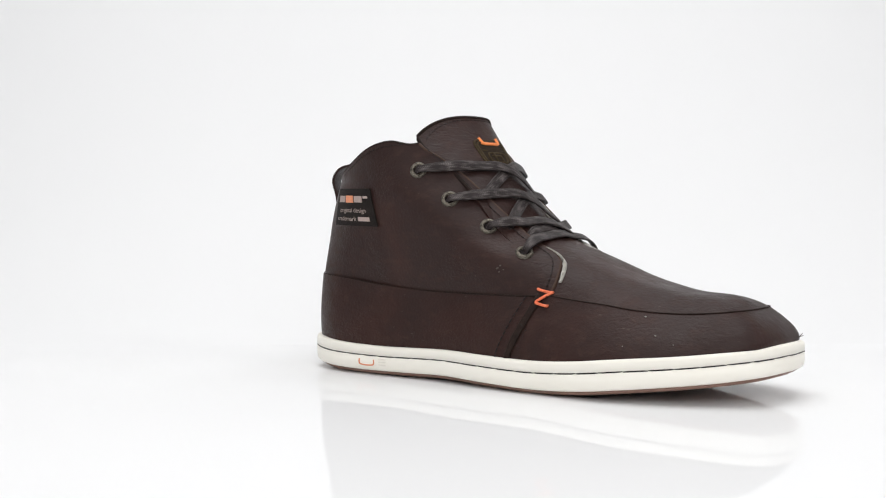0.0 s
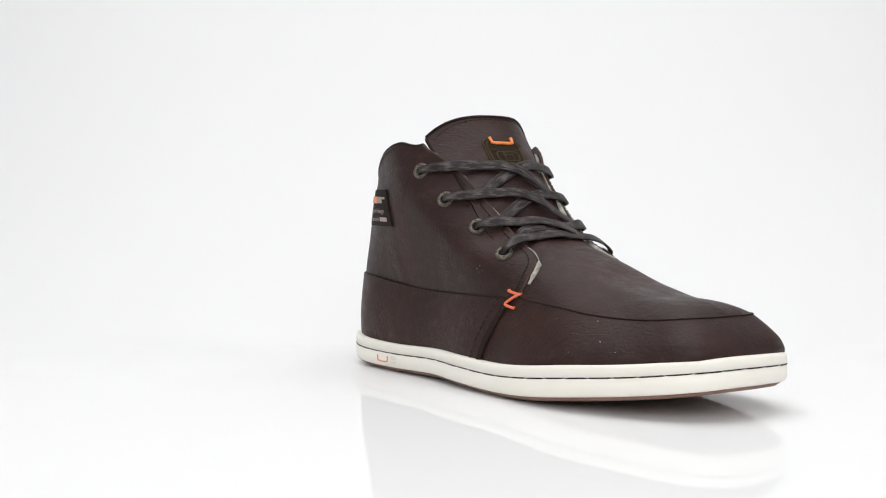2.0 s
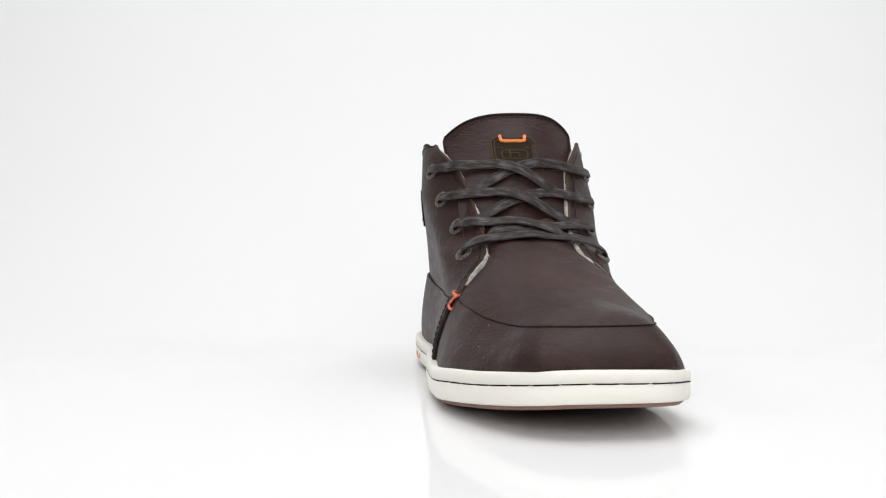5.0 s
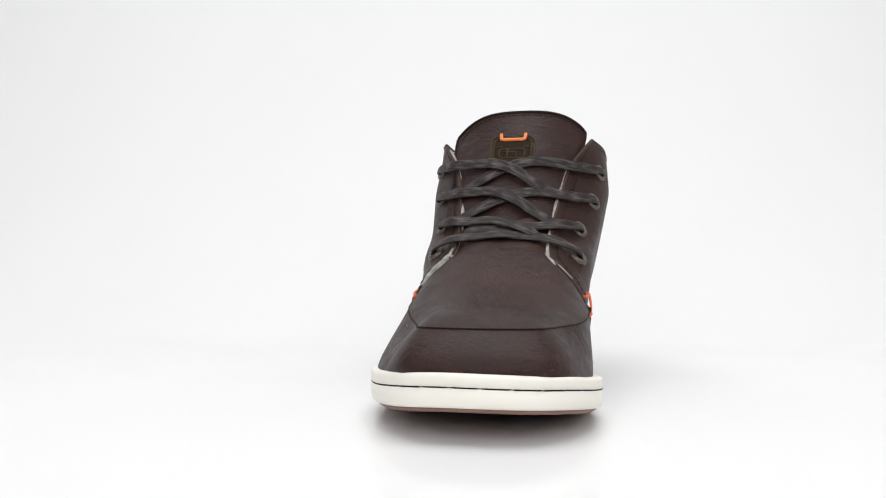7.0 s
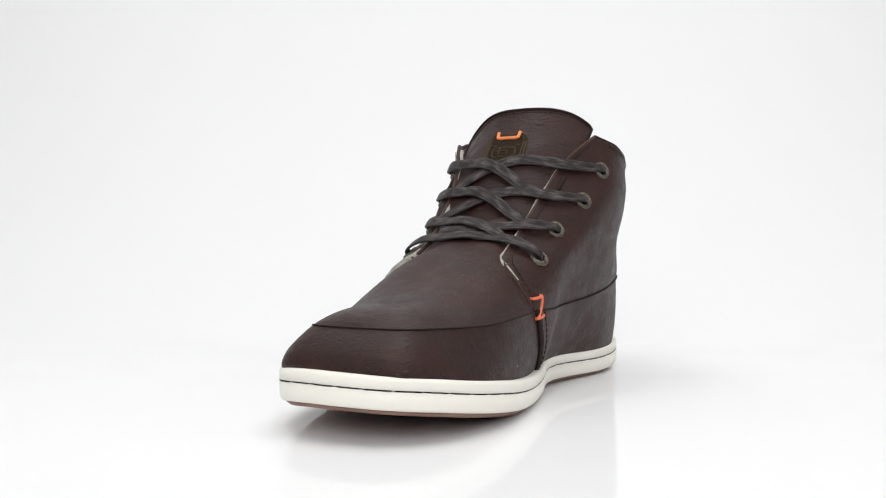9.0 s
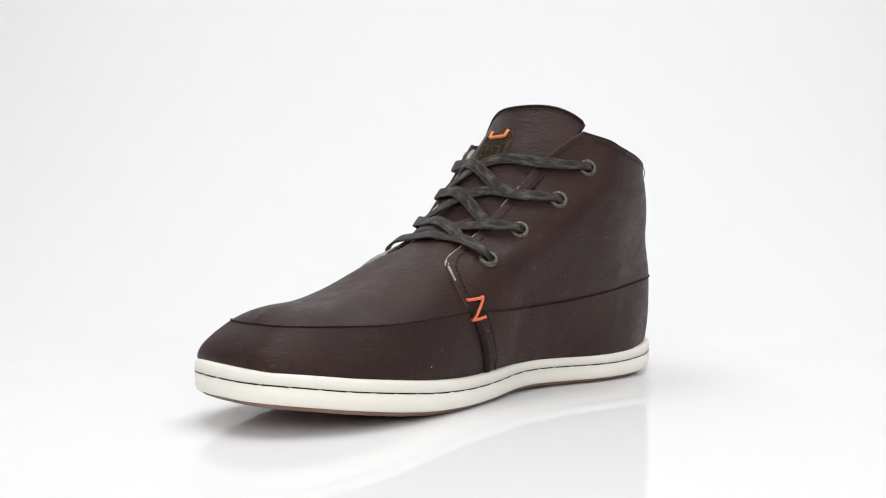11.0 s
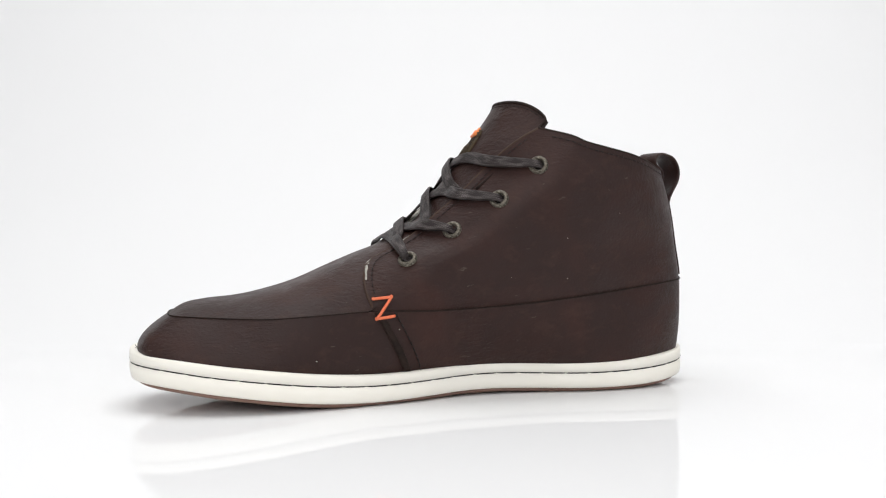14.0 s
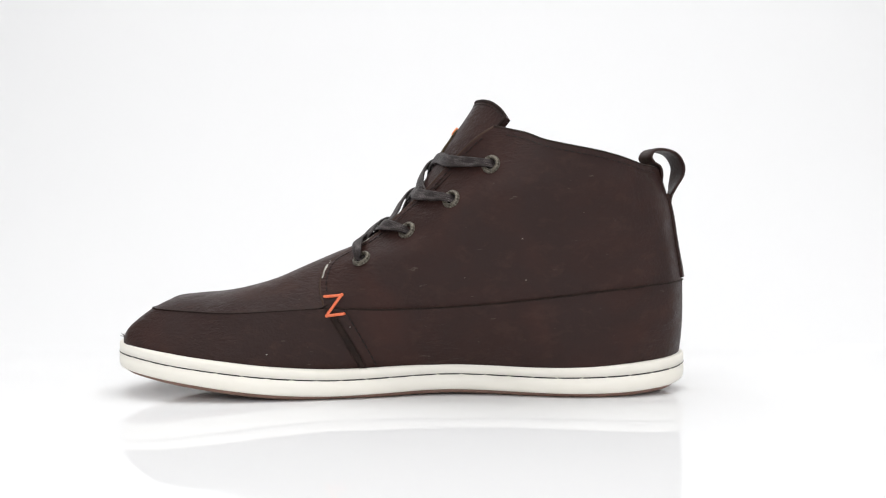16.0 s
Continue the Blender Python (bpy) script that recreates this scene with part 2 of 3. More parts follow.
def ribbon(path, ups, width, thickness, bm=None, sides=10, square=3.0):
    """A strap of rounded section along path; ups are its faces' normals."""
    rings = []
    n = len(path)
    for i, (p, u) in enumerate(zip(path, ups)):
        wide = width[i] if isinstance(width, list) else width
        thick = thickness[i] if isinstance(thickness, list) else thickness
        d = (path[min(i + 1, n - 1)] - path[max(i - 1, 0)]).normalized()
        side = d.cross(u).normalized()
        up = side.cross(d).normalized()
        ring = []
        for k in range(sides):
            a = 2 * math.pi * (k + 0.5) / sides
            c, s = math.cos(a), math.sin(a)
            ring.append(p + side * (wide / 2) * math.copysign(abs(c) ** (2 / square), c) + up * (thick / 2) * math.copysign(abs(s) ** (2 / square), s))
        rings.append(ring)
    return loft(rings, True, True, True, bm)


def tube(path, radius, bm=None, sides=8):
    return ribbon(path, [Vector((0.13, 0.21, 0.97))] * len(path), radius * 2, radius * 2, bm, sides, 2.0)


def clamp(v, lo=0.0, hi=1.0):
    return max(lo, min(hi, v))


def ease(v):
    v = clamp(v)
    return v * v * (3 - 2 * v)


# ---------------------------------------------------------------- the studio table and sweep
def make_studio():
    # table top, a curved sweep behind and the upright back
    prof = [(-0.78, 0.0), (-0.4, 0.0), (0.17, 0.0)]
    for k in range(1, 17):
        a = k / 16 * math.pi / 2
        prof.append((0.17 + 0.42 * math.sin(a), 0.42 * (1 - math.cos(a))))
    prof += [(0.59, 0.5), (0.59, 0.6), (0.59, 0.8), (0.59, 1.1), (0.59, 1.4)]
    xs = [-1.1 + 2.2 * i / 22 for i in range(23)]
    table_rows = [[Vector((x, y, z)) for x in xs] for y, z in prof[:3]]
    sweep_rows = [[Vector((x, y, z)) for x in xs] for y, z in prof[2:]]
    tagged(part("floor", sheet(table_rows, 0.012, -1), ACRYLIC, None, "glossy white acrylic table top"), kind="structure", category="table top")
    tagged(part("backdrop", sheet(sweep_rows, 0.003, -1), PAPER, None, "seamless white paper backdrop sweeping up"), kind="structure", category="backdrop")

    def panel(name, c, sx, sy, sz, label):
        bm = bmesh.new()
        bmesh.ops.create_cube(bm, size=1.0)
        for v in bm.verts:
            v.co = Vector((c[0] + v.co.x * sx, c[1] + v.co.y * sy, c[2] + v.co.z * sz))
        ob = part(name, bm, PANEL_GREY, None, label)
        for p in ob.data.polygons:
            p.use_smooth = False
        tagged(ob, kind="structure", category="wall")
    # added panels, all out of view: their dark grey holds back bounced light
    panel("unseen_ground", (0.0, -1.13, -0.03), 2.3, 0.70, 0.04, "unseen dark grey slab added beyond the table to limit bounced light")
    panel("unseen_wall_west", (-1.13, -0.42, 0.7), 0.04, 2.1, 1.44, "unseen dark grey panel added to limit bounced light")
    panel("unseen_wall_east", (1.13, -0.42, 0.7), 0.04, 2.1, 1.44, "unseen dark grey panel added to limit bounced light")
    panel("unseen_wall_south", (0.0, -1.48, 0.7), 2.3, 0.04, 1.44, "unseen dark grey panel added to limit bounced light")
    panel("unseen_ceiling", (0.0, -0.42, 1.44), 2.3, 2.16, 0.04, "unseen dark grey panel overhead, added to limit bounced light")


make_studio()


# ---------------------------------------------------------------- the shoe's form, heel at x = 0, toe at x = 0.30
OUTLINE = [(0.0, -0.003), (0.003, 0.0085), (0.012, 0.021), (0.032, 0.031), (0.063, 0.0343), (0.103, 0.0283), (0.1326, 0.0297), (0.162, 0.0397),
           (0.2008, 0.0497), (0.23, 0.054), (0.258, 0.0521), (0.276, 0.0455), (0.2888, 0.0364), (0.2952, 0.0256), (0.2968, 0.0135), (0.2970, -0.0004),
           (0.2916, -0.0197), (0.275, -0.0347), (0.2452, -0.0477), (0.215, -0.0546), (0.1741, -0.0541), (0.1427, -0.0518), (0.1109, -0.0476),
           (0.0689, -0.0479), (0.0369, -0.0465), (0.0168, -0.0379), (0.0068, -0.0256), (0.0011, -0.0134)]
RING = even(spline([(x, y, 0) for x, y in OUTLINE], 12, True), 220, True)
COUNT = len(RING)
OUT = []
for i in range(COUNT):
    d = RING[(i + 1) % COUNT] - RING[i - 1]
    OUT.append(Vector((d.y, -d.x, 0)).normalized())
if OUT[0].x > 0:
    OUT = [-n for n in OUT]

SOLE_LOW = table([(0.0, 0.0062), (0.009, 0.0048), (0.022, 0.0036), (0.036, 0.0027), (0.065, 0.0023), (0.093, 0.0027), (0.1215, 0.0034), (0.15, 0.0027),
                  (0.18, 0.0021), (0.204, 0.0032), (0.231, 0.0060), (0.26, 0.0090), (0.28, 0.0110), (0.2992, 0.0128)])
SOLE_TOP = table([(0.0, 0.0205), (0.022, 0.0185), (0.05, 0.0168), (0.079, 0.0163), (0.1215, 0.0173), (0.15, 0.0167), (0.18, 0.0163), (0.204, 0.0178),
                  (0.231, 0.0206), (0.26, 0.0230), (0.28, 0.0250), (0.2992, 0.0266)])
SEAM_IN_MEDIAL = table([(0, 0.001), (0.05, -0.0005), (0.1, -0.0115), (0.15, -0.006), (0.18, 0.0), (0.2, 0.003), (0.23, 0.009), (0.245, 0.0130), (0.26, 0.0158), (0.28, 0.0128), (0.29, 0.0122), (0.3, 0.0140)])
SEAM_IN_LATERAL = table([(0, 0.001), (0.010, 0.0042), (0.025, 0.0070), (0.05, 0.0082), (0.1, 0.0092), (0.15, 0.0110), (0.18, 0.0132), (0.2, 0.0150), (0.23, 0.0180), (0.26, 0.0188), (0.28, 0.0126), (0.29, 0.0130), (0.3, 0.0140)])
SEAM_Z_MEDIAL = table([(0, 0.058), (0.036, 0.055), (0.0645, 0.0518), (0.093, 0.0486), (0.1215, 0.0464), (0.15, 0.0454), (0.183, 0.0457), (0.2176, 0.0438), (0.237, 0.0430), (0.26, 0.0435), (0.285, 0.0445)])
SEAM_Z_LATERAL = table([(0, 0.058), (0.042, 0.0558), (0.065, 0.053), (0.086, 0.051), (0.106, 0.05), (0.166, 0.0497), (0.184, 0.0500), (0.2, 0.0482), (0.217, 0.0465), (0.237, 0.0438), (0.26, 0.0426), (0.285, 0.0445)])


def both(medial, lateral, x, y):
    k = ease((y + 0.02) / 0.04)
    return medial(x) * k + lateral(x) * (1 - k)


def spring(p):
    """How much the toe curls up at its tip and its medial side."""
    return ease((p.x - 0.215) / 0.085) * ease((p.y + 0.062) / 0.062)


def low(p):
    return SOLE_LOW(p.x) - 0.008 * p.y + 0.0023 * spring(p)


def top(p):
    return SOLE_TOP(p.x) - 0.02 * p.y + 0.0024 * spring(p)


def ring(inset, part_of_height):
    return [Vector((p.x - n.x * inset, p.y - n.y * inset, low(p) + (top(p) - low(p)) * part_of_height)) for p, n in zip(RING, OUT)]


# band: from the sole's ledge up to the seam
BAND = []
for k in range(13):
    s = k / 12
    row = []
    for p, n in zip(RING, OUT):
        end = both(SEAM_IN_MEDIAL, SEAM_IN_LATERAL, p.x, p.y)
        toe = ease((p.x - 0.18) / 0.09)
        start = 0.0045 - 0.0014 * ease((0.03 - p.x) / 0.03) - 0.0030 * ease((p.x - 0.26) / 0.02) + (-0.0017 * ease((p.x - 0.17) / 0.03) * ease((0.28 - p.x) / 0.03) if p.y < 0 else 0) + 0.0020 * ease((p.x - 0.288) / 0.008) - (0.0028 * ease((p.x - 0.02) / 0.03) * ease((0.16 - p.x) / 0.03) if p.y > 0 else 0)
        inset = start + (end - start) * (s ** (1 + 0.35 * toe)) - (0.0014 - 0.0004 * ease((0.03 - p.x) / 0.03) - 0.0006 * toe + 0.0030 * ease((n.x - 0.45) / 0.4)) * math.sin(math.pi * s ** 0.8)
        z0, z1 = top(p) - 0.0015, both(SEAM_Z_MEDIAL, SEAM_Z_LATERAL, p.x, p.y)
        limit = 0.2948 - 0.0170 * s ** 1.7 + 0.0046 * s + 0.0005
        soft = 0.0020 + 0.0040 * s
        x = p.x - n.x * inset
        x = -soft * math.log(math.exp(-(x - 0.28) / soft) + math.exp(-(limit - 0.28) / soft)) + 0.28
        row.append(Vector((x, p.y - n.y * inset, z0 + (z1 - z0) * s)))
    for _ in range(int(9 * s)):
        row = [q if p.x < 0.235 else (row[i - 1] + q * 2 + row[(i + 1) % COUNT]) / 4 for i, (p, q) in enumerate(zip(RING, row))]
    BAND.append(row)
SEAM = BAND[-1]
HALF = max(range(COUNT), key=lambda i: RING[i].x)


def seam_line(side):
    """The seam from the heel's middle to the toe's, on one side."""
    return SEAM[:HALF + 1] if side > 0 else [SEAM[0]] + SEAM[:HALF - 1:-1]


def along(line, x):
    """The point of a line at x."""
    for a, b in zip(line, line[1:]):
        if a.x <= x <= b.x and b.x > a.x:
            return a.lerp(b, (x - a.x) / (b.x - a.x))
    return line[0] if x < line[0].x else line[-1]


SPINE = table([(0.108, 0.1536), (0.1164, 0.141), (0.1255, 0.1285), (0.138, 0.1096), (0.153, 0.0915), (0.1714, 0.0785), (0.1837, 0.0733), (0.199, 0.0667),
               (0.2146, 0.0600), (0.23, 0.0555), (0.2457, 0.0524), (0.2614, 0.0513), (0.277, 0.0497), (0.285, 0.0470)])

# quarters: heel line, front edge and width
HEEL_X = table([(0.058, 0.0006), (0.0625, 0.0011), (0.077, 0.0037), (0.092, 0.0061), (0.104, 0.009), (0.1153, 0.0126)])
EDGE_X = table([(0.05, 0.1846), (0.055, 0.1866), (0.061, 0.1870), (0.0685, 0.1845), (0.072, 0.1796), (0.08, 0.1641), (0.0926, 0.149), (0.1038, 0.136), (0.119, 0.121), (0.13, 0.1085), (0.135, 0.1000)])
EDGE_Y = table([(0.05, 0.043), (0.06, 0.037), (0.068, 0.029), (0.072, 0.0255), (0.08, 0.0245), (0.0926, 0.026), (0.104, 0.028), (0.119, 0.032), (0.13, 0.0395), (0.135, 0.0430)])
WIDE_MEDIAL, WIDE_LATERAL = 0.0526, 0.0486


def wall_y(side, x, z):
    """How far the ankle's wall stands from the middle plane."""
    back = HEEL_X(z)
    line = SEAM_LINES[side]
    base = along(line, x - back + HEEL_X(0.058))
    b = clamp((z - base.z) / 0.055) ** 0.85
    f = clamp((x - back) / (0.088 if side > 0 else 0.108))
    wide = WIDE_MEDIAL if side > 0 else WIDE_LATERAL
    up = wide * ((1 - (1 - f) ** 2.1) ** 0.55 if side > 0 else (1 - (1 - f) ** 3.0) ** 0.64)
    y = abs(base.y - SEAM[0].y * (1 - f)) * (1 - b) + up * b
    if side > 0:
        y *= 1 - 0.065 * math.exp(-((z - 0.077) / 0.014) ** 2) * ease((0.085 - x) / 0.045) * ease((x - back) / 0.02)
    ex = EDGE_X(z)
    ey = EDGE_Y(z) + (0.001 if side > 0 else -0.001)
    k = clamp((x - (ex - 0.050)) / 0.050) ** 3
    k = k / (0.35 * k + 0.65)
    return y + (ey - y) * k


SEAM_LINES = {1: seam_line(1), -1: seam_line(-1)}


def quarter_grid(side, rows=26, cols=56):
    grid = []
    line = SEAM_LINES[side]
    for i in range(rows):
        q = i / (rows - 1)
        zh = 0.058 + (0.1155 - 0.058) * q
        ze = 0.0465 + (0.135 - 0.0465) * q
        if side < 0:
            ze = 0.0503 + (0.1365 - 0.0503) * q
        row = []
        for j in range(cols):
            t = (j / (cols - 1)) ** 1.3
            xh, xe = HEEL_X(zh), EDGE_X(clamp(ze, 0.05, 0.135))
            x = xh + (xe - xh) * t
            lower = along(line, x).z
            upper = (COLLAR if side > 0 else COLLAR_LATERAL)(x) if x < 0.1 else 0.135
            zq = zh + (ze - zh) * t
            zc = lower + (upper - lower) * q
            w = ease((1 - t) / 0.25) if q > 0 else 1.0
            w = max(w, 1 - ease(q / 0.25) if x > 0.13 else 0) if q < 0.25 else w
            z = zq + (zc - zq) * w * ease(t / 0.15)
            if side < 0:
                z -= 0.0032 * ease((t - 0.80) / 0.20) * ease((q - 0.60) / 0.40)
            y = wall_y(side, x, z)
            if i == 0:
                z = lower
            row.append(Vector((x, side * y + SEAM[0].y * (1 - t) ** 6, z)))
        grid.append(row)
    return grid


COLLAR_LATERAL = table([(0.0126, 0.1155), (0.022, 0.1175), (0.035, 0.1212), (0.048, 0.1260), (0.060, 0.1310), (0.070, 0.1338), (0.0775, 0.1350), (0.086, 0.1358), (0.0956, 0.1363)])
COLLAR = table([(0.0126, 0.1155), (0.023, 0.1165), (0.037, 0.1203), (0.048, 0.1227), (0.065, 0.1256), (0.076, 0.1279), (0.084, 0.1310), (0.095, 0.1338)])


def side_y(side, x, z):
    """How far the shoe's side stands from the middle plane, band and ankle together."""
    prof = []
    for row in BAND:
        pts = sorted((p for p in row if p.y * side > 0 and abs(p.x - x) < 0.02), key=lambda p: p.x)
        p = along(pts, x)
        prof.append((p.z, abs(p.y)))
    if z >= prof[-1][0]:
        return wall_y(side, x, z) if x < EDGE_X(max(z, 0.05)) else prof[-1][1] - 0.5 * (z - prof[-1][0])
    return table(prof)(z)


def on_quarter(side, x, z, out=0.0):
    """A point on the ankle's wall and its outward normal."""
    def at(a, b):
        return Vector((a, side * wall_y(side, a, b), b))
    e = 0.0015
    n = (at(x + e, z) - at(x - e, z)).cross(at(x, z + e) - at(x, z - e))
    n = n.normalized() * (1 if n.y * side > 0 else -1)
    return at(x, z) + n * out, n


def on_tongue(y, z, out=0.0):
    """A point of the tongue's face at the height z, and its normal."""
    def at(b, c):
        lo, hi = 0.10, 0.19
        for _ in range(30):
            mid = (lo + hi) / 2
            lo, hi = (mid, hi) if SPINE(mid) > c else (lo, mid)
        shift = 0.0065 * ease((c - 0.085) / 0.06)
        return Vector((lo - (6.0 + (15.0 if b > shift else 8.5) * ease((c - 0.08) / 0.06)) * (b - shift) ** 2, b, c))
    e = 0.001
    n = (at(y + e, z) - at(y - e, z)).cross(at(y, z + e) - at(y, z - e)).normalized()
    n = n if n.x > 0 else -n
    return at(y, z) + n * out, n


def bar(length, wide, high):
    """A short thread, round at its ends, along x."""
    path = [Vector((length * (k / 6 - 0.5), 0, 0)) for k in range(7)]
    rings = []
    for i, p in enumerate(path):
        s = (1 - abs(2 * i / 6 - 1) ** 4) ** 0.5 if 0 < i < 6 else 0.35
        rings.append([p + Vector((0, math.cos(a) * wide / 2 * s, math.sin(a) * high / 2 * s)) for a in (math.pi * 2 * k / 6 for k in range(6))])
    return loft(rings, True, True, True)


def place(ob, point, along_dir, up):
    x = along_dir.normalized()
    z = (up - x * up.dot(x)).normalized()
    y = z.cross(x)
    ob.matrix_local = Matrix.Translation(point) @ Matrix((x, y, z)).transposed().to_4x4()
    return ob


def threads(points, ups, step, length, radius):
    """A row of stitches along a line, in one mesh."""
    bm = bmesh.new()
    total = sum((b - a).length for a, b in zip(points, points[1:]))
    n = max(2, int(total / step))
    ev = even(points, n * 3 + 1)
    uv = even(ups, n * 3 + 1) if len(ups) == len(points) else [ups[0]] * (n * 3 + 1)
    for k in range(n):
        a, b = ev[k * 3], ev[k * 3 + 3]
        d = (b - a).normalized()
        m = (a + b) / 2
        tube([m - d * length / 2, m - d * length / 4 + uv[k * 3] * radius * 0.5, m + d * length / 4 + uv[k * 3] * radius * 0.5, m + d * length / 2], radius, bm, 6)
    return bm


def make_shoe():
    shoe = new("shoe")
    tagged(shoe, "dark brown leather ankle shoe with cream rubber sole and dark laces", "shoe")

    # sole
    rows = [ring(0.0030, 0.0), ring(0.0012, 0.03), ring(0.0004, 0.10), ring(0.0, 0.25), ring(0.0, 0.585), ring(0.0010, 0.592), ring(0.0010, 0.628), ring(0.0, 0.635),
            ring(0.0, 0.88), ring(0.0003, 0.955), ring(0.0010, 0.99), ring(0.0018, 1.0), ring(0.0085, 0.99)]
    midsole = part("midsole", loft(rows, True, True, True), RUBBER, shoe, "cream rubber sidewall with a dark stitched groove")
    under = [[Vector((p.x, p.y, max(0.0, p.z - 0.0022))) for p in ring(0.0105, 0.0)], [Vector((p.x, p.y, max(0.0004, p.z - 0.0019))) for p in ring(0.0048, 0.0)],
             [Vector((p.x, p.y, p.z - 0.0006)) for p in ring(0.0030, 0.0)], ring(0.0034, 0.03)]
    part("outsole", loft(under, True, True, True), GUM, shoe, "thin brown rubber tread")
    groove = ring(0.0006, 0.61)
    per = sum((b - a).length for a, b in zip(groove, groove[1:] + groove[:1]))
    n = int(per / 0.0122)
    line = even(groove, n * 2, True)
    me = None
    for k in range(n):
        a, b, c = line[2 * k], line[(2 * k + 1) % (2 * n)], line[(2 * k + 2) % (2 * n)]
        if me is None:
            ob = part("sole_stitch", bar(0.0120, 0.0012, 0.0010), THREAD_AND_SHADE, midsole)
            me = ob.data
        else:
            ob = new("sole_stitch", me)
            ob.parent = midsole
        place(ob, b + Vector((0, 0, random.uniform(-0.00015, 0.00015))), c - a, Vector((0, 0, 1)))

    # moulded mark on the sole's lateral heel
    def mark(x0, x1, kind, mat):
        bm = bmesh.new()
        def at(x, f):
            i = min((k for k in range(HALF, COUNT)), key=lambda k: abs(RING[k].x - x))
            p, o = RING[i], OUT[i]
            return Vector((x, p.y + o.y * 0.0002, low(p) + (top(p) - low(p)) * f))
        if kind == "u":
            pts = [at(x0, 0.46), at(x0, 0.28), at((x0 * 3 + x1) / 4, 0.23), at((x0 + x1 * 3) / 4, 0.23), at(x1, 0.28), at(x1, 0.46)]
            tube(spline(pts, 4), 0.0004, bm)
        else:
            for f in (0.27, 0.38, 0.49):
                tube([at(x0, f), at(x1, f)], 0.00022, bm)
        part("sole_mark", bm, mat, midsole, "small printed mark")
    mark(0.0600, 0.0710, "u", ORANGE_INK)
    mark(0.0748, 0.0800, "bars", CHALK)

    # bands round the foot, split by the slanting seam on both sides
    def split_x(side, s):
        return (0.1655 if side > 0 else 0.1640) + 0.0165 * s ** 1.2

    def band_grid(cols, ends):
        grid = []
        for k, row in enumerate(BAND):
            s = k / 12
            line = [row[i] for i in cols]
            a = along(sorted((p for p in row if p.y > 0 and 0.12 < p.x < 0.22), key=lambda p: p.x), split_x(1, s))
            b = along(sorted((p for p in row if p.y < 0 and 0.12 < p.x < 0.22), key=lambda p: p.x), split_x(-1, s))
            if ends == "toe":
                line = [p for p in line if p.x > split_x(1 if p.y > 0 else -1, s) + 0.001]
                line = [a] + line + [b]
            else:
                line = [p for p in line if p.x < split_x(1 if p.y > 0 else -1, s) - 0.001]
                line = [b] + line + [a]
            grid.append(even(line, 150))
        return grid
    toe_cols = [i for i in range(COUNT) if RING[i].x >= 0.150]
    heel_cols = [i for i in range(HALF, COUNT) if RING[i].x < 0.20] + [i for i in range(0, HALF) if RING[i].x < 0.20]
    tg = band_grid(toe_cols, "toe")
    hg = band_grid(heel_cols, "heel")
    nn = normals(tg)
    sign = 1 if nn[5][75].x > 0 else -1
    part("toe_band", sheet(tg, 0.0016, sign), LEATHER, shoe, "dark brown leather band round the toe")
    nn = normals(hg)
    sign_h = 1 if nn[5][75].x < 0 else -1
    hg2 = [[p + n * sign_h * 0.0005 for p, n in zip(r, m)] for r, m in zip(hg, nn)]
    part("heel_band", sheet(hg2, 0.0016, sign_h), LEATHER, shoe, "dark brown leather band round the heel")
    for side, col, name in ((1, 0, "side_seam"), (-1, -1, "side_seam")):
        path = [row[col] + Vector((0, side * 0.0008, 0)) for row in tg]
        part(name, ribbon(path, [Vector((0.3, side, 0.2))] * len(path), [random.uniform(0.0028, 0.0040) for _ in path], [random.uniform(0.0016, 0.0024) for _ in path]), DARK, shoe, "dark folded seam")
        th = [row[-4 if side > 0 else 3] + Vector((0, side * 0.0009, 0)) for row in hg2]
        part("stitching", threads(th, [Vector((0, side, 0))], 0.0032, 0.0024, 0.00035), THREAD_AND_SHADE, shoe)

    # vamp: from the seam up to the ridge over the foot
    arc = []
    for side in (1, -1):
        pts = [p for p in SEAM_LINES[side] if p.x > 0.183]
        pts = [Vector((0.146, side * 0.0300, 0.0800)), Vector((0.158, side * 0.0335, 0.0660)), Vector((0.172, side * 0.0390, 0.0535))] + pts
        arc.append(pts)
    sides = [even(pts, 80) for pts in arc]
    sides[1][-1] = sides[0][-1].copy()
    grid = []
    for k in range(80):
        f = k / 79
        a, b = sides[0][k], sides[1][k]
        xs = 0.160 + (0.262 - 0.160) * f
        mid = Vector((xs, -0.0045 + 0.010 * ease((f - 0.55) / 0.45), SPINE(xs)))
        row = []
        for r in [c / 14 for c in range(15)] + [c / 14 for c in range(13, -1, -1)]:
            e = a if len(row) < 15 else b
            p = e.lerp(mid, r)
            p.z = e.z + (SPINE(p.x) - e.z) * (1 - (1 - r) ** (3.7 + ((0.7 if e is a else -1.4 + ease((f - 0.12) / 0.25)) * (1 - ease((f - 0.55) / 0.3)) - 0.6 * ease((f - 0.8) / 0.2))))
            row.append(p)
        grid.append(row)
    edge = sides[0] + sides[1][-2::-1]
    nn = normals(grid)
    sg = 1 if nn[40][14].z > 0 else -1
    part("vamp", sheet(grid, 0.0018, sg, None, False), LEATHER, shoe, "dark brown oiled leather vamp over the toes")
    # seam round the vamp: a raised lip above a dark furrow
    line = [p + Vector((0, 0, 0.0003)) for p in edge if p.x > 0.18]
    part("moc_seam", tube(line, 0.00034), DARK, shoe, "dark seam round the toe")

    # tongue
    rows = []
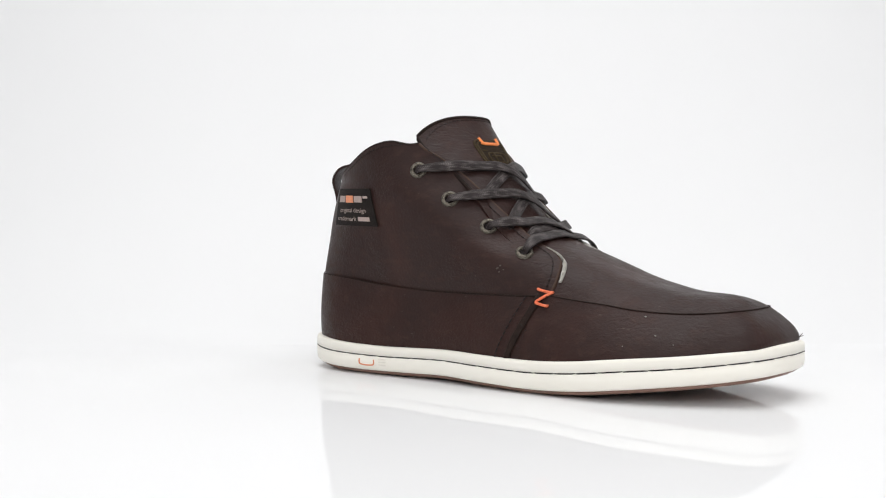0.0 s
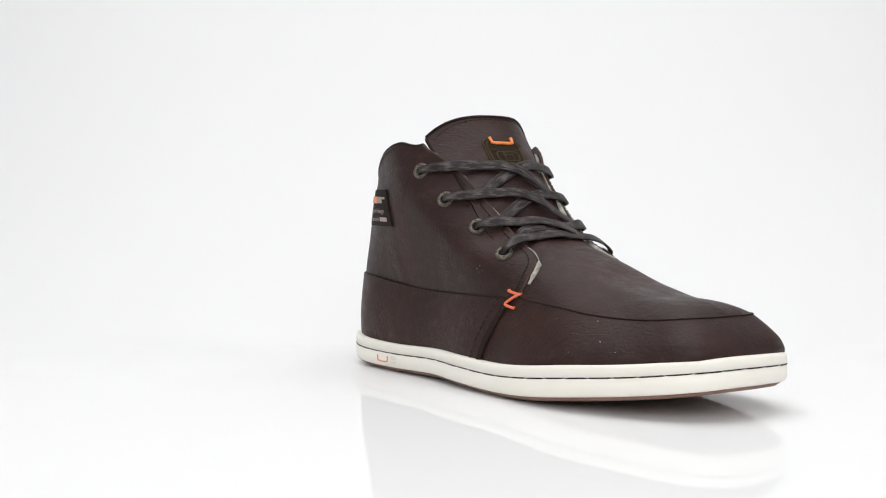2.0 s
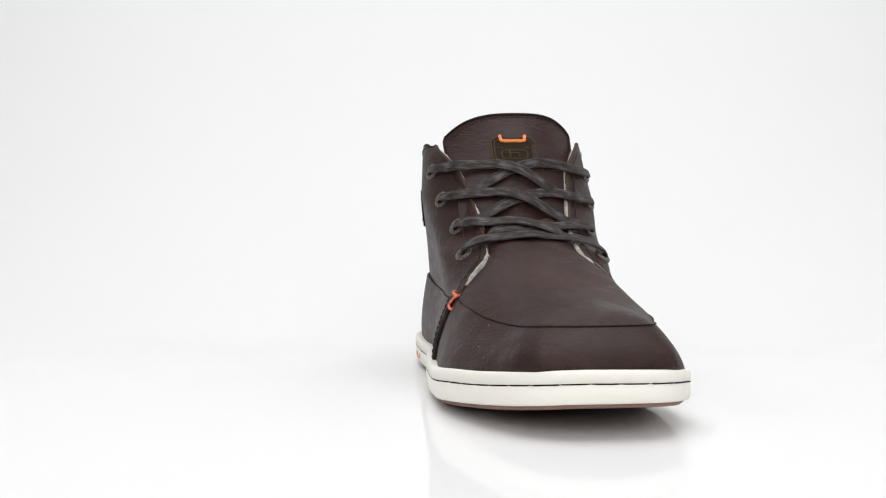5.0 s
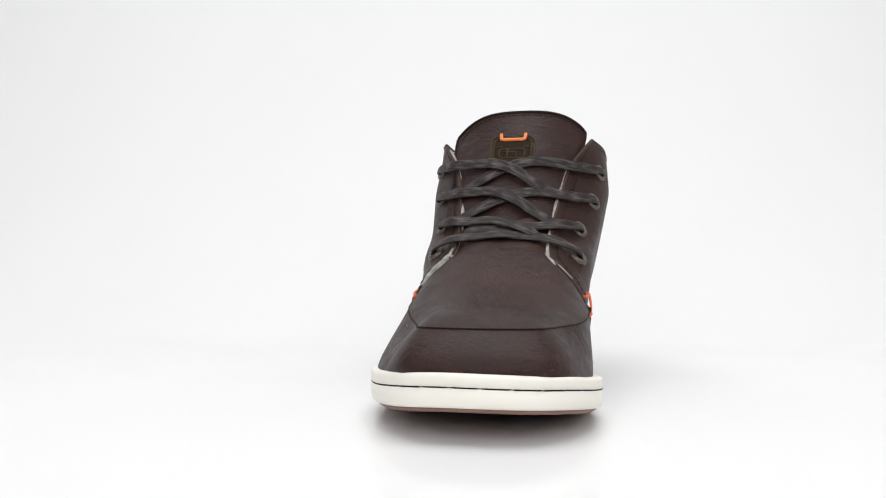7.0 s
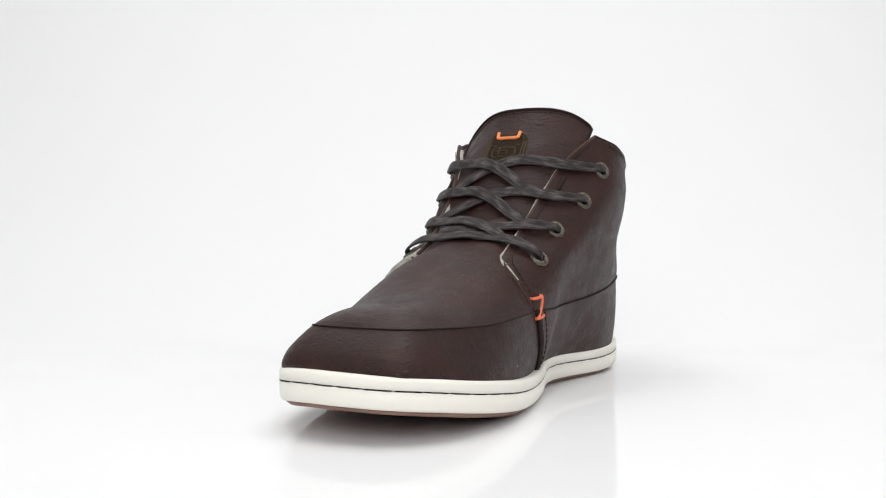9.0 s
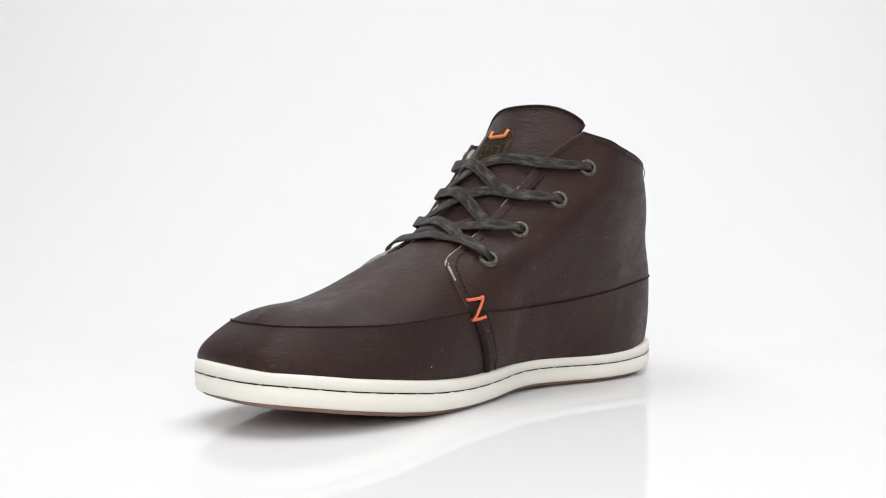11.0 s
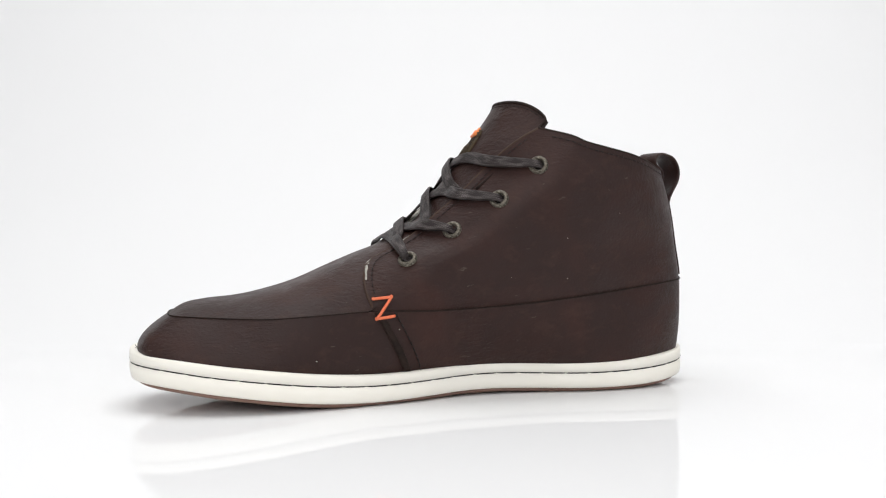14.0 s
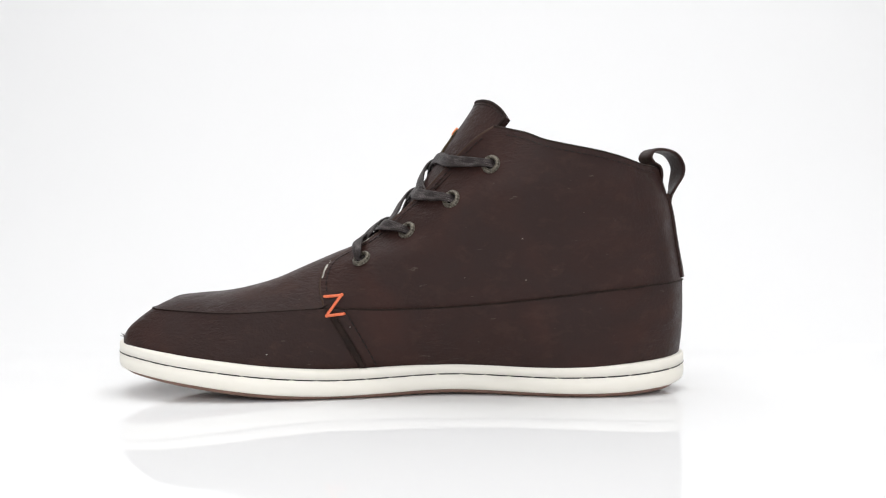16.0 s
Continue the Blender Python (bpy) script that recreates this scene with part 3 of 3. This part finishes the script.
    for i in range(30):
        q = i / 29
        row = []
        for j in range(25):
            e = 2 * j / 24 - 1
            wide = (0.0318 if e > 0 else 0.0335) + (0.0012 if e > 0 else 0.002) * q + (0.006 * ease((q - 0.45) / 0.5) if e < 0 else 0.0)
            z = 0.080 + (0.1512 - 0.080 - (0.0108 if e > 0 else 0.013) * abs(e) ** 3.6) * q
            shift = 0.0065 * ease((z - 0.085) / 0.06)
            row.append(on_tongue(shift + e * wide, z, -0.0045 * ease((0.102 - z) / 0.02))[0])
        rows.append(row)
    nn = normals(rows)
    tongue = part("tongue", sheet(rows, 0.0042, 1 if nn[15][12].x > 0 else -1), LEATHER, shoe, "padded dark brown leather tongue")
    rim = [rows[i][0] for i in range(12, 30)] + rows[-1] + [rows[i][-1] for i in range(29, 11, -1)]
    part("tongue_binding", tube(even(rim, 70), 0.0009), DARK, tongue)
    st = [on_tongue(0.0065 + e * (0.0335 if e > 0 else 0.039), 0.1494 - (0.0108 if e > 0 else 0.013) * abs(e) ** 3.6, 0.0001)[0] for e in (k / 15 - 1 for k in range(31))]
    part("stitching", threads(st, [Vector((1, 0, 0.4))], 0.003, 0.0022, 0.0002), THREAD_AND_SHADE, tongue)

    # emblem
    def stroke(pts, r, mat, name, label=""):
        bm = bmesh.new()
        for line in pts:
            p = [on_tongue(y, z, 0.0002 if r < 0.0009 else 0.0005)[0] for y, z in line]
            tube(p, r, bm, 8)
        return part(name, bm, mat, tongue, label)

    def rect(y0, z0, y1, z1, r):
        pts = []
        for cy, cz, a in ((y1 - r, z1 - r, 0), (y0 + r, z1 - r, 90), (y0 + r, z0 + r, 180), (y1 - r, z0 + r, 270)):
            for k in range(5):
                t = radians(a + 22.5 * k)
                pts.append((cy + r * math.cos(t), cz + r * math.sin(t)))
        return pts + pts[:1]
    g = [[on_tongue(-0.0108 + 0.0228 * a / 12, 0.1218 + 0.0144 * c / 8, 0.00015)[0] for a in range(13)] for c in range(9)]
    m = normals(g)
    part("emblem_patch", sheet(g, 0.0008, 1 if m[4][6].x > 0 else -1), OLIVE_DARK, tongue, "olive brown embroidered patch")
    stroke([rect(-0.0114, 0.1212, 0.0126, 0.1368, 0.004), rect(-0.0100, 0.1226, 0.0112, 0.1355, 0.003)], 0.00065, OLIVE, "emblem_frame", "olive embroidered square frame")
    stroke([rect(-0.0065, 0.1238, 0.0078, 0.1292, 0.002), [(-0.0085, 0.1305), (0.0098, 0.1305)], [(-0.002, 0.1238), (-0.002, 0.1292)], [(0.003, 0.1245), (0.003, 0.1275), (-0.0045, 0.1275)]],
           0.0006, OLIVE, "emblem_figure", "olive embroidered square figure")
    stroke([[(-0.0062, 0.1378), (-0.0058, 0.1348), (-0.004, 0.1345), (0.0055, 0.1345), (0.0072, 0.1348), (0.0076, 0.1378)]], 0.0010, ORANGE_SILK, "emblem_bracket", "orange embroidered bracket")

    # quarters with lining, edge and stitches
    for side in (1, -1):
        grid = quarter_grid(side)
        nn = normals(grid)
        sg = 1 if nn[12][28].y * side > 0 else -1
        quarter = part("quarter", sheet(grid, 0.0020, sg), LEATHER, shoe,
                       "dark brown leather ankle side with four eyelets")
        inner = [[p - n * sg * 0.0022 for p, n in zip(r, m)] for r, m in zip(grid, nn)]
        lg = []
        for i, r in enumerate(inner[:-1]):
            q = i / (len(inner) - 1)
            d = r[-1] - r[-4]
            more = -0.0022 + 0.0038 * ease((0.25 - q) / 0.10) if side < 0 else -0.0018 + 0.0036 * ease((0.38 - q) / 0.2) * ease((q - 0.06) / 0.05)
            d = d.normalized()
            lg.append(r[:-1] + [r[-1] + d * (more - 0.0002), r[-1] + d * (more - 0.0001), r[-1] + d * more])
        part("lining", sheet(lg, 0.0028 if side < 0 else 0.0014, sg), FLEECE, quarter, "pale grey fleece lining")
        roll, broad, deep = [], [], []
        for i in range(2, len(grid) - (1 if side < 0 else 4)):
            q = i / (len(grid) - 1)
            p, n = grid[i][-1], nn[i][-1] * sg
            d = (grid[i][-1] - grid[i][-4]).normalized()
            flap = ease((0.40 - q) / 0.15) if side > 0 else ease((0.28 - q) / 0.11)
            if side > 0:
                flap *= 0.55
            roll.append(p + Vector((-0.0020, -side * 0.0017, 0)) * (1 - flap) - n * (0.0012 if side < 0 else 0.0020) * flap + d * ((-0.0013 if side < 0 else -0.0010) + (0.0013 if side < 0 else 0.0014) * flap) + ((Vector((0.0008, 0.0010, 0.0005)) + d * 0.0014 * ease((9 - i) / 5)) * flap if side < 0 else Vector()) + Vector((0, 0, random.uniform(-0.0003, 0.0003))))
            deep.append((0.0034 + (0.0034 if side < 0 else 0.0008) * flap * ease((i - 2) / 3)) * random.uniform(0.9, 1.1))
            slim = 1 - 0.75 * ease((q - 0.14) / 0.06) * ease((0.42 - q) / 0.08) if side < 0 else 1.0
            broad.append(slim * (0.0030 + 0.0004 * flap) * random.uniform(0.88, 1.12) * (0.55 + 0.45 * ease((i - 2) / 4)))
        path = spline(roll, 3)
        wide = [broad[min(k // 3, len(broad) - 1)] * random.uniform(0.85, 1.15) for k in range(len(path))]
        ups = [nn[min(2 + k // 3, len(nn) - 1)][-1] * sg for k in range(len(path))]
        part("fleece_edge", ribbon(path, ups, wide, [deep[min(k // 3, len(deep) - 1)] for k in range(len(path))], None, 12, 2.2), FLEECE, quarter, "woolly pale edge of the lining")
        collar = [p - n * sg * 0.001 for p, n in zip(grid[-1], nn[-1])]
        part("collar_binding", tube(even(collar, 60), 0.0011), DARK, quarter)
        front = [r[-1] - n[-1] * sg * 0.001 for r, n in zip(grid, nn)]
        part("edge_trim", ribbon(front, [n[-1] for n in nn], 0.0016, 0.0022), EDGE, quarter, "raw brown leather edge")
        st = [on_quarter(side, EDGE_X(z) - 0.0035, z, 0.0003)[0] for z in (0.054 + 0.002 * k for k in range(39))]
        part("stitching", threads(st, [Vector((0.3, side, 0.2))], 0.0032, 0.0023, 0.00022), THREAD_AND_SHADE, quarter)
        st = [on_quarter(side, x, (COLLAR if side > 0 else COLLAR_LATERAL)(x) - 0.0026, 0.0003)[0] for x in (0.018 + 0.002 * k for k in range(39))]
        part("stitching", threads(even(st, 50), [Vector((0, side, 0))], 0.0032, 0.0023, 0.00022), THREAD_AND_SHADE, quarter)
        low_line = [p + n * sg * 0.0004 for p, n in zip(grid[0], nn[0])]
        part("lower_seam", tube(even(low_line, 70), 0.00045), DARK, quarter)

        # eyelets: brass rings, each with a dark plug that paints the hole's shade
        rows = ((0.1012, 0.1175), (0.1208, 0.1008), (0.1432, 0.0855), (0.1660, 0.0715))
        for x, z in rows:
            dz = 0.0009 * -side
            p, n = on_quarter(side, x, z + dz, 0.0002)
            rings = []
            for rad, h in ((0.0024, -0.0012), (0.0026, 0.0004), (0.0031, 0.0011), (0.0040, 0.0011), (0.0047, 0.0005), (0.0049, -0.0006)):
                rings.append([Vector((rad * math.cos(a), rad * math.sin(a), h)) for a in (2 * math.pi * k / 24 for k in range(24))])
            eyelet = part("eyelet", loft(rings), BRASS, quarter, "aged brass eyelet")
            place(eyelet, p, Vector((0, 0, 1)).cross(n), n)
            part("eyelet_shade", loft([[Vector((0.0026 * math.cos(a), 0.0026 * math.sin(a), h)) for a in (2 * math.pi * k / 16 for k in range(16))] for h in (-0.001, -0.0002)], True, True, True), THREAD_AND_SHADE, eyelet)

        # slanting cross stitch where the pieces meet
        zx, zz = (0.1795, 0.0487) if side > 0 else (0.1830, 0.0500)
        def zp(dx, dz):
            y = max(side_y(side, zx + dx, zz + dz), side_y(side, zx + dx - 0.002, zz + dz) - 0.001)
            return Vector((zx + dx, side * (y + (0.0012 if side > 0 else 0.0010)), zz + dz))
        zpts = [(0.0042, 0.0032), (-0.0042, 0.0040), (0.0030, -0.0062), (-0.0055, -0.0052)]
        if side < 0:
            zpts = [(-0.0042, 0.0036), (0.0036, 0.0020), (-0.0050, -0.0032), (0.0022, -0.0048)]
        for (ax, az), (bx, bz) in zip(zpts, zpts[1:]):
            a, b = zp(ax, az), zp(bx, bz)
            m = (a + b) / 2 + Vector((0, side * 0.0008, 0))
            path = spline([a - Vector((0, side * 0.002, 0)), a, m, b, b - Vector((0, side * 0.002, 0))], 5)
            part("cross_stitch", ribbon(path, [Vector((0, side, 0))] * len(path), 0.0015, 0.0013, None, 8, 2.2), ORANGE, shoe, "thick orange thread stitch")

    # heel strap and pull loop
    grid = []
    for k in range(12):
        z = 0.0595 + 0.044 * k / 11
        row = []
        for c in range(9):
            y = 0.0075 * (c / 4 - 1)
            lo, hi = HEEL_X(z), HEEL_X(z) + 0.03
            for _ in range(24):
                mid = (lo + hi) / 2
                lo, hi = (lo, mid) if wall_y(1 if y > 0 else -1, mid, z) > abs(y) else (mid, hi)
            row.append(Vector((lo - 0.0013, y + SEAM[0].y * 0.8, z)))
        grid.append(row)
    nn = normals(grid)
    part("heel_strap", sheet(grid, 0.0016, 1 if nn[6][4].x < 0 else -1), LEATHER, shoe, "narrow dark leather strip down the heel")
    pts = [(0.0085, 0.094), (0.0085, 0.100), (0.0062, 0.1065), (0.0034, 0.1130), (0.0032, 0.1185), (0.0070, 0.1240), (0.0135, 0.1262),
           (0.0195, 0.1258), (0.0222, 0.1225), (0.0205, 0.1195), (0.0165, 0.1165), (0.0155, 0.108)]
    path, ups = [], []
    flat = spline([(x - 0.0008, 0, z) for x, z in pts], 5)
    for i, p in enumerate(flat):
        d = flat[min(i + 1, len(flat) - 1)] - flat[max(i - 1, 0)]
        a = radians(21) * ease((p.z - 0.102) / 0.012)
        turn = Matrix.Rotation(a, 3, "Z")
        path.append(turn @ (p - Vector((0.008, 0, 0))) + Vector((0.008, SEAM[0].y * 0.8, 0)))
        ups.append(turn @ Vector((-d.z, 0, d.x)).normalized())
    part("pull_loop", ribbon(path, ups, 0.0140, 0.0018, None, 12, 4.0), LEATHER, shoe, "dark leather pull loop at the heel")

    # woven label on the lateral heel
    lx0, lx1, lz0, lz1 = LABEL
    grid = []
    for i in range(9):
        row = []
        for j in range(17):
            u, v = j / 16, i / 8
            row.append(on_quarter(-1, lx0 + (lx1 - lx0) * u + 0.005 * u * (0.5 - v), lz0 + (lz1 - lz0) * v - 0.0012 * u, 0.0012)[0])
        grid.append(row)
    nn = normals(grid)
    label = part("label", sheet(grid, 0.0011, 1 if nn[4][8].y < 0 else -1), PATCH, shoe, "small black woven label")

    def on_label(u, v, out=0.0016):
        return on_quarter(-1, lx0 + (lx1 - lx0) * u + 0.005 * u * (0.5 - v), lz0 + (lz1 - lz0) * v - 0.0012 * u, out)[0]

    def writing(text, u0, u1, v, size):
        cu = bpy.data.curves.new("text", "FONT")
        cu.body, cu.size = text, 1.0
        ob = new("text", cu)
        bpy.context.view_layer.update()
        me = bpy.data.meshes.new_from_object(ob.evaluated_get(bpy.context.evaluated_depsgraph_get()))
        bpy.data.objects.remove(ob)
        wide = max(q.co.x for q in me.vertices)
        for q in me.vertices:
            q.co = on_label(u0 + (u1 - u0) * q.co.x / wide, v + q.co.y * size)
        me.materials.append(LETTER)
        t = new("lettering", me)
        t.parent = label
        tagged(t, "pale woven lettering")
    writing("original design", 0.16, 0.84, 0.36, 0.17)
    writing("trademark", 0.10, 0.60, 0.13, 0.17)

    def bars(u0, v0, u1, v1, mat, name="label_bar"):
        g = [[on_label(u0 + (u1 - u0) * a / 4, v0 + (v1 - v0) * b / 2, 0.0017) for a in range(5)] for b in range(3)]
        m = normals(g)
        part(name, sheet(g, 0.0005, 1 if m[1][2].y < 0 else -1), mat, label)
    bars(0.64, 0.13, 0.88, 0.24, LETTER)
    bars(0.12, 0.63, 0.31, 0.80, LETTER)
    bars(0.35, 0.62, 0.55, 0.81, ORANGE_INK)
    bars(0.59, 0.63, 0.78, 0.80, LETTER)
    bars(0.82, 0.74, 0.92, 0.80, LETTER)

    # a few white bits of lint caught on the leather
    for side, x, z, size in ((1, 0.1752, 0.0335, 0.0011), (1, 0.1712, 0.0368, 0.0006), (1, 0.1672, 0.0185, 0.0012), (1, 0.2120, 0.0235, 0.0007), (-1, 0.2440, 0.0330, 0.0007),
                             (-1, 0.2360, 0.0415, 0.0008), (-1, 0.2530, 0.0290, 0.0005), (-1, 0.2300, 0.0275, 0.0005)):
        p = min((q for row in BAND for q in row if q.y * side > 0), key=lambda q: (q.x - x) ** 2 + (q.z - z) ** 2)
        bm = bmesh.new()
        bmesh.ops.create_icosphere(bm, subdivisions=1, radius=size * 0.55)
        for v in bm.verts:
            v.co = Vector((v.co.x * random.uniform(0.7, 1.5), v.co.y * 0.45, v.co.z * random.uniform(0.4, 0.9)))
        bit = part("lint", bm, FLEECE, shoe, "tiny white bit of lint")
        bit.location = (x, p.y + side * 0.0009, z)

    for x, z, size in ((0.0859, 0.0804, 0.0008), (0.0842, 0.0600, 0.0008), (0.1142, 0.0611, 0.0006), (0.0560, 0.0930, 0.0005)):
        q, n = on_quarter(1, x, z, 0.0002)
        bm = bmesh.new()
        bmesh.ops.create_icosphere(bm, subdivisions=1, radius=size * 0.38)
        for v in bm.verts:
            v.co = Vector((v.co.x * random.uniform(0.7, 1.6), v.co.y * random.uniform(0.4, 0.9), v.co.z * 0.4))
        place(part("lint", bm, LETTER, shoe, "tiny pale bit of lint"), q, Vector((1, 0, 0)), n)

    # a pale scuff on the lateral side and frayed ends at the lateral seam
    for x, z, size in ((0.1545, 0.0640, 0.0008), (0.1562, 0.0655, 0.0006), (0.1556, 0.0622, 0.0005), (0.1580, 0.0634, 0.0005)):
        p, n = on_quarter(-1, x, z, 0.0002)
        bm = bmesh.new()
        bmesh.ops.create_icosphere(bm, subdivisions=1, radius=size)
        for v in bm.verts:
            v.co = Vector((v.co.x * random.uniform(0.8, 1.6), v.co.y * random.uniform(0.5, 1.0), v.co.z * 0.25))
        place(part("scuff", bm, SCUFF, shoe, "small pale scuff on the leather"), p, Vector((1, 0, 0.3)), n)
    for x, z, dx, dz in ((0.1745, 0.0330, -0.002, 0.003), (0.1738, 0.0315, 0.001, -0.003), (0.1742, 0.0322, 0.003, 0.0006)):
        p = Vector((x, -side_y(-1, x, z), z))
        path = spline([p, p + Vector((dx * 0.3, -0.0016, dz * 0.5)), p + Vector((dx, -0.0026, dz))], 4)
        part("loose_thread", tube(path, 0.00014, None, 5), THREAD_AND_SHADE, shoe, "frayed thread end")
    for dy, dz in ((-0.0022, 0.0016), (0.0014, 0.0020), (0.0030, 0.0008)):
        p = min((q for row in BAND[:3] for q in row), key=lambda q: (q.x - 0.2915) ** 2 + (q.y - 0.0240) ** 2 + (q.z - 0.0300) ** 2)
        path = spline([p, p + Vector((0.0011, dy * 0.5, dz * 0.7)), p + Vector((0.0014, dy, dz))], 4)
        part("loose_thread", tube(path, 0.00016, None, 5), EDGE, shoe, "frayed brown thread end")

    # laces: a straight bar below, three crossings above
    def eye(side, k, out):
        x, z = ((0.1012, 0.1175), (0.1208, 0.1008), (0.1432, 0.0855), (0.1660, 0.0715))[k]
        return on_quarter(side, x, z - 0.0009 * side, out)

    def lip(side, z, out):
        p, n = on_quarter(side, EDGE_X(z) - 0.002, z, out)
        return p, n

    def lace(points, both_ends=False):
        path = spline([p for p, _ in points], 8)
        ups = spline([n for _, n in points], 8)
        m = len(path)
        wide = [0.0064 * (0.6 + 0.4 * ease((i - 7) / 9)) * ((0.6 + 0.4 * ease((m - 8 - i) / 9)) if both_ends else 1) for i in range(m)]
        bm = ribbon(path, [u.normalized() for u in ups], wide, 0.0014, None, 14, 4.6)
        uv = bm.loops.layers.uv.new("weave")
        run = [0.0]
        for a, b in zip(path, path[1:]):
            run.append(run[-1] + (b - a).length)
        bm.verts.index_update()
        for f in bm.faces:
            ks = [lp.vert.index % 14 for lp in f.loops]
            for lp, k in zip(f.loops, ks):
                lp[uv].uv = (run[lp.vert.index // 14], 0.0064 * ((14 if k == 0 and 13 in ks else k) / 14) * 2)
        part("lace", bm, LACE, shoe, "flat dark waxed shoelace")

    def crossing(side, k, lift):
        z0 = eye(side, k, 0)[0].z
        z1 = eye(-side, k + 1, 0)[0].z + ((0.0095 if side > 0 else 0.0070) if k == 2 else 0.0)
        a, n = eye(side, k, 0)
        pts = [(a - n * 0.003 - Vector((0.001, 0, 0)), n), (a + n * 0.0020 + Vector((0.0015, 0, 0)), n)]
        zl = z0 + 0.0014
        p, n2 = lip(side, min(zl, 0.128), 0.0022)
        fw = Vector((0.82, 0, 0.57))
        pts.append((p + fw * 0.0006, (n2 + fw).normalized()))
        for f, w in ((0.62, -0.20), (0.25, -0.15), (-0.15, 0.08), (-0.55, 0.46)):
            yy = side * f * 0.028
            w -= 0.07 * (1 + f) if side > 0 else (-0.12 if k == 0 else -0.07)
            z = z0 + (z1 - z0) * w
            p, n3 = on_tongue(yy, z, 0.0013 + lift * (1 if abs(f) < 0.4 else 0.25))
            pts.append((p, n3))
        p, n3 = on_tongue(-side * (0.0200 if k == 2 else 0.0245), z0 + (z1 - z0) * 0.80, -0.0008 if k == 2 else 0.0006)
        pts.append((p, n3))
        p, n3 = on_tongue(-side * (0.0235 if k == 2 else 0.0300), z0 + (z1 - z0) * 0.90, -0.005 if k == 2 else -0.004)
        pts.append((p, n3))
        lace(pts)
    for k in (2, 1, 0):
        crossing(1, k, 0.0002)
        crossing(-1, k, 0.0021)
    pts = []
    a, n = eye(-1, 3, 0)
    pts += [(a - n * 0.003, n), (a + n * 0.002 + Vector((0.001, 0, 0.0005)), n)]
    p, n2 = lip(-1, 0.0775, 0.0022)
    pts.append((p + Vector((0.0008, 0, 0.0006)), (n2 + Vector((0.6, 0, 0.8))).normalized()))
    for yy in (-0.012, 0.0, 0.012):
        x = 0.1690
        pts.append((Vector((x - 6 * yy * yy, yy, SPINE(x) + 0.0026 - 8 * yy * yy)), Vector((0.55, yy * 12, 0.83)).normalized()))
    p, n2 = lip(1, 0.0770, 0.0022)
    pts.append((p + Vector((0.0008, 0, 0.0006)), (n2 + Vector((0.6, 0, 0.8))).normalized()))
    a, n = eye(1, 3, 0)
    pts += [(a + n * 0.002 + Vector((0.001, 0, 0.0005)), n), (a - n * 0.003, n)]
    lace(pts, True)
    return shoe


LABEL = (0.0290, 0.0695, 0.0880, 0.1100)
shoe = make_shoe()


# ---------------------------------------------------------------- what moves: the shoe turns evenly about the table's middle
def motions():
    rows = []
    for k in range(33):
        t = k * 0.5
        rows.append((t, pose(0, 0, 0, 0, 0, -36.01 - 9.1574 * t) @ Matrix.Translation((-0.12, 0.03, 0.0))))
    walk(shoe, rows)


motions()
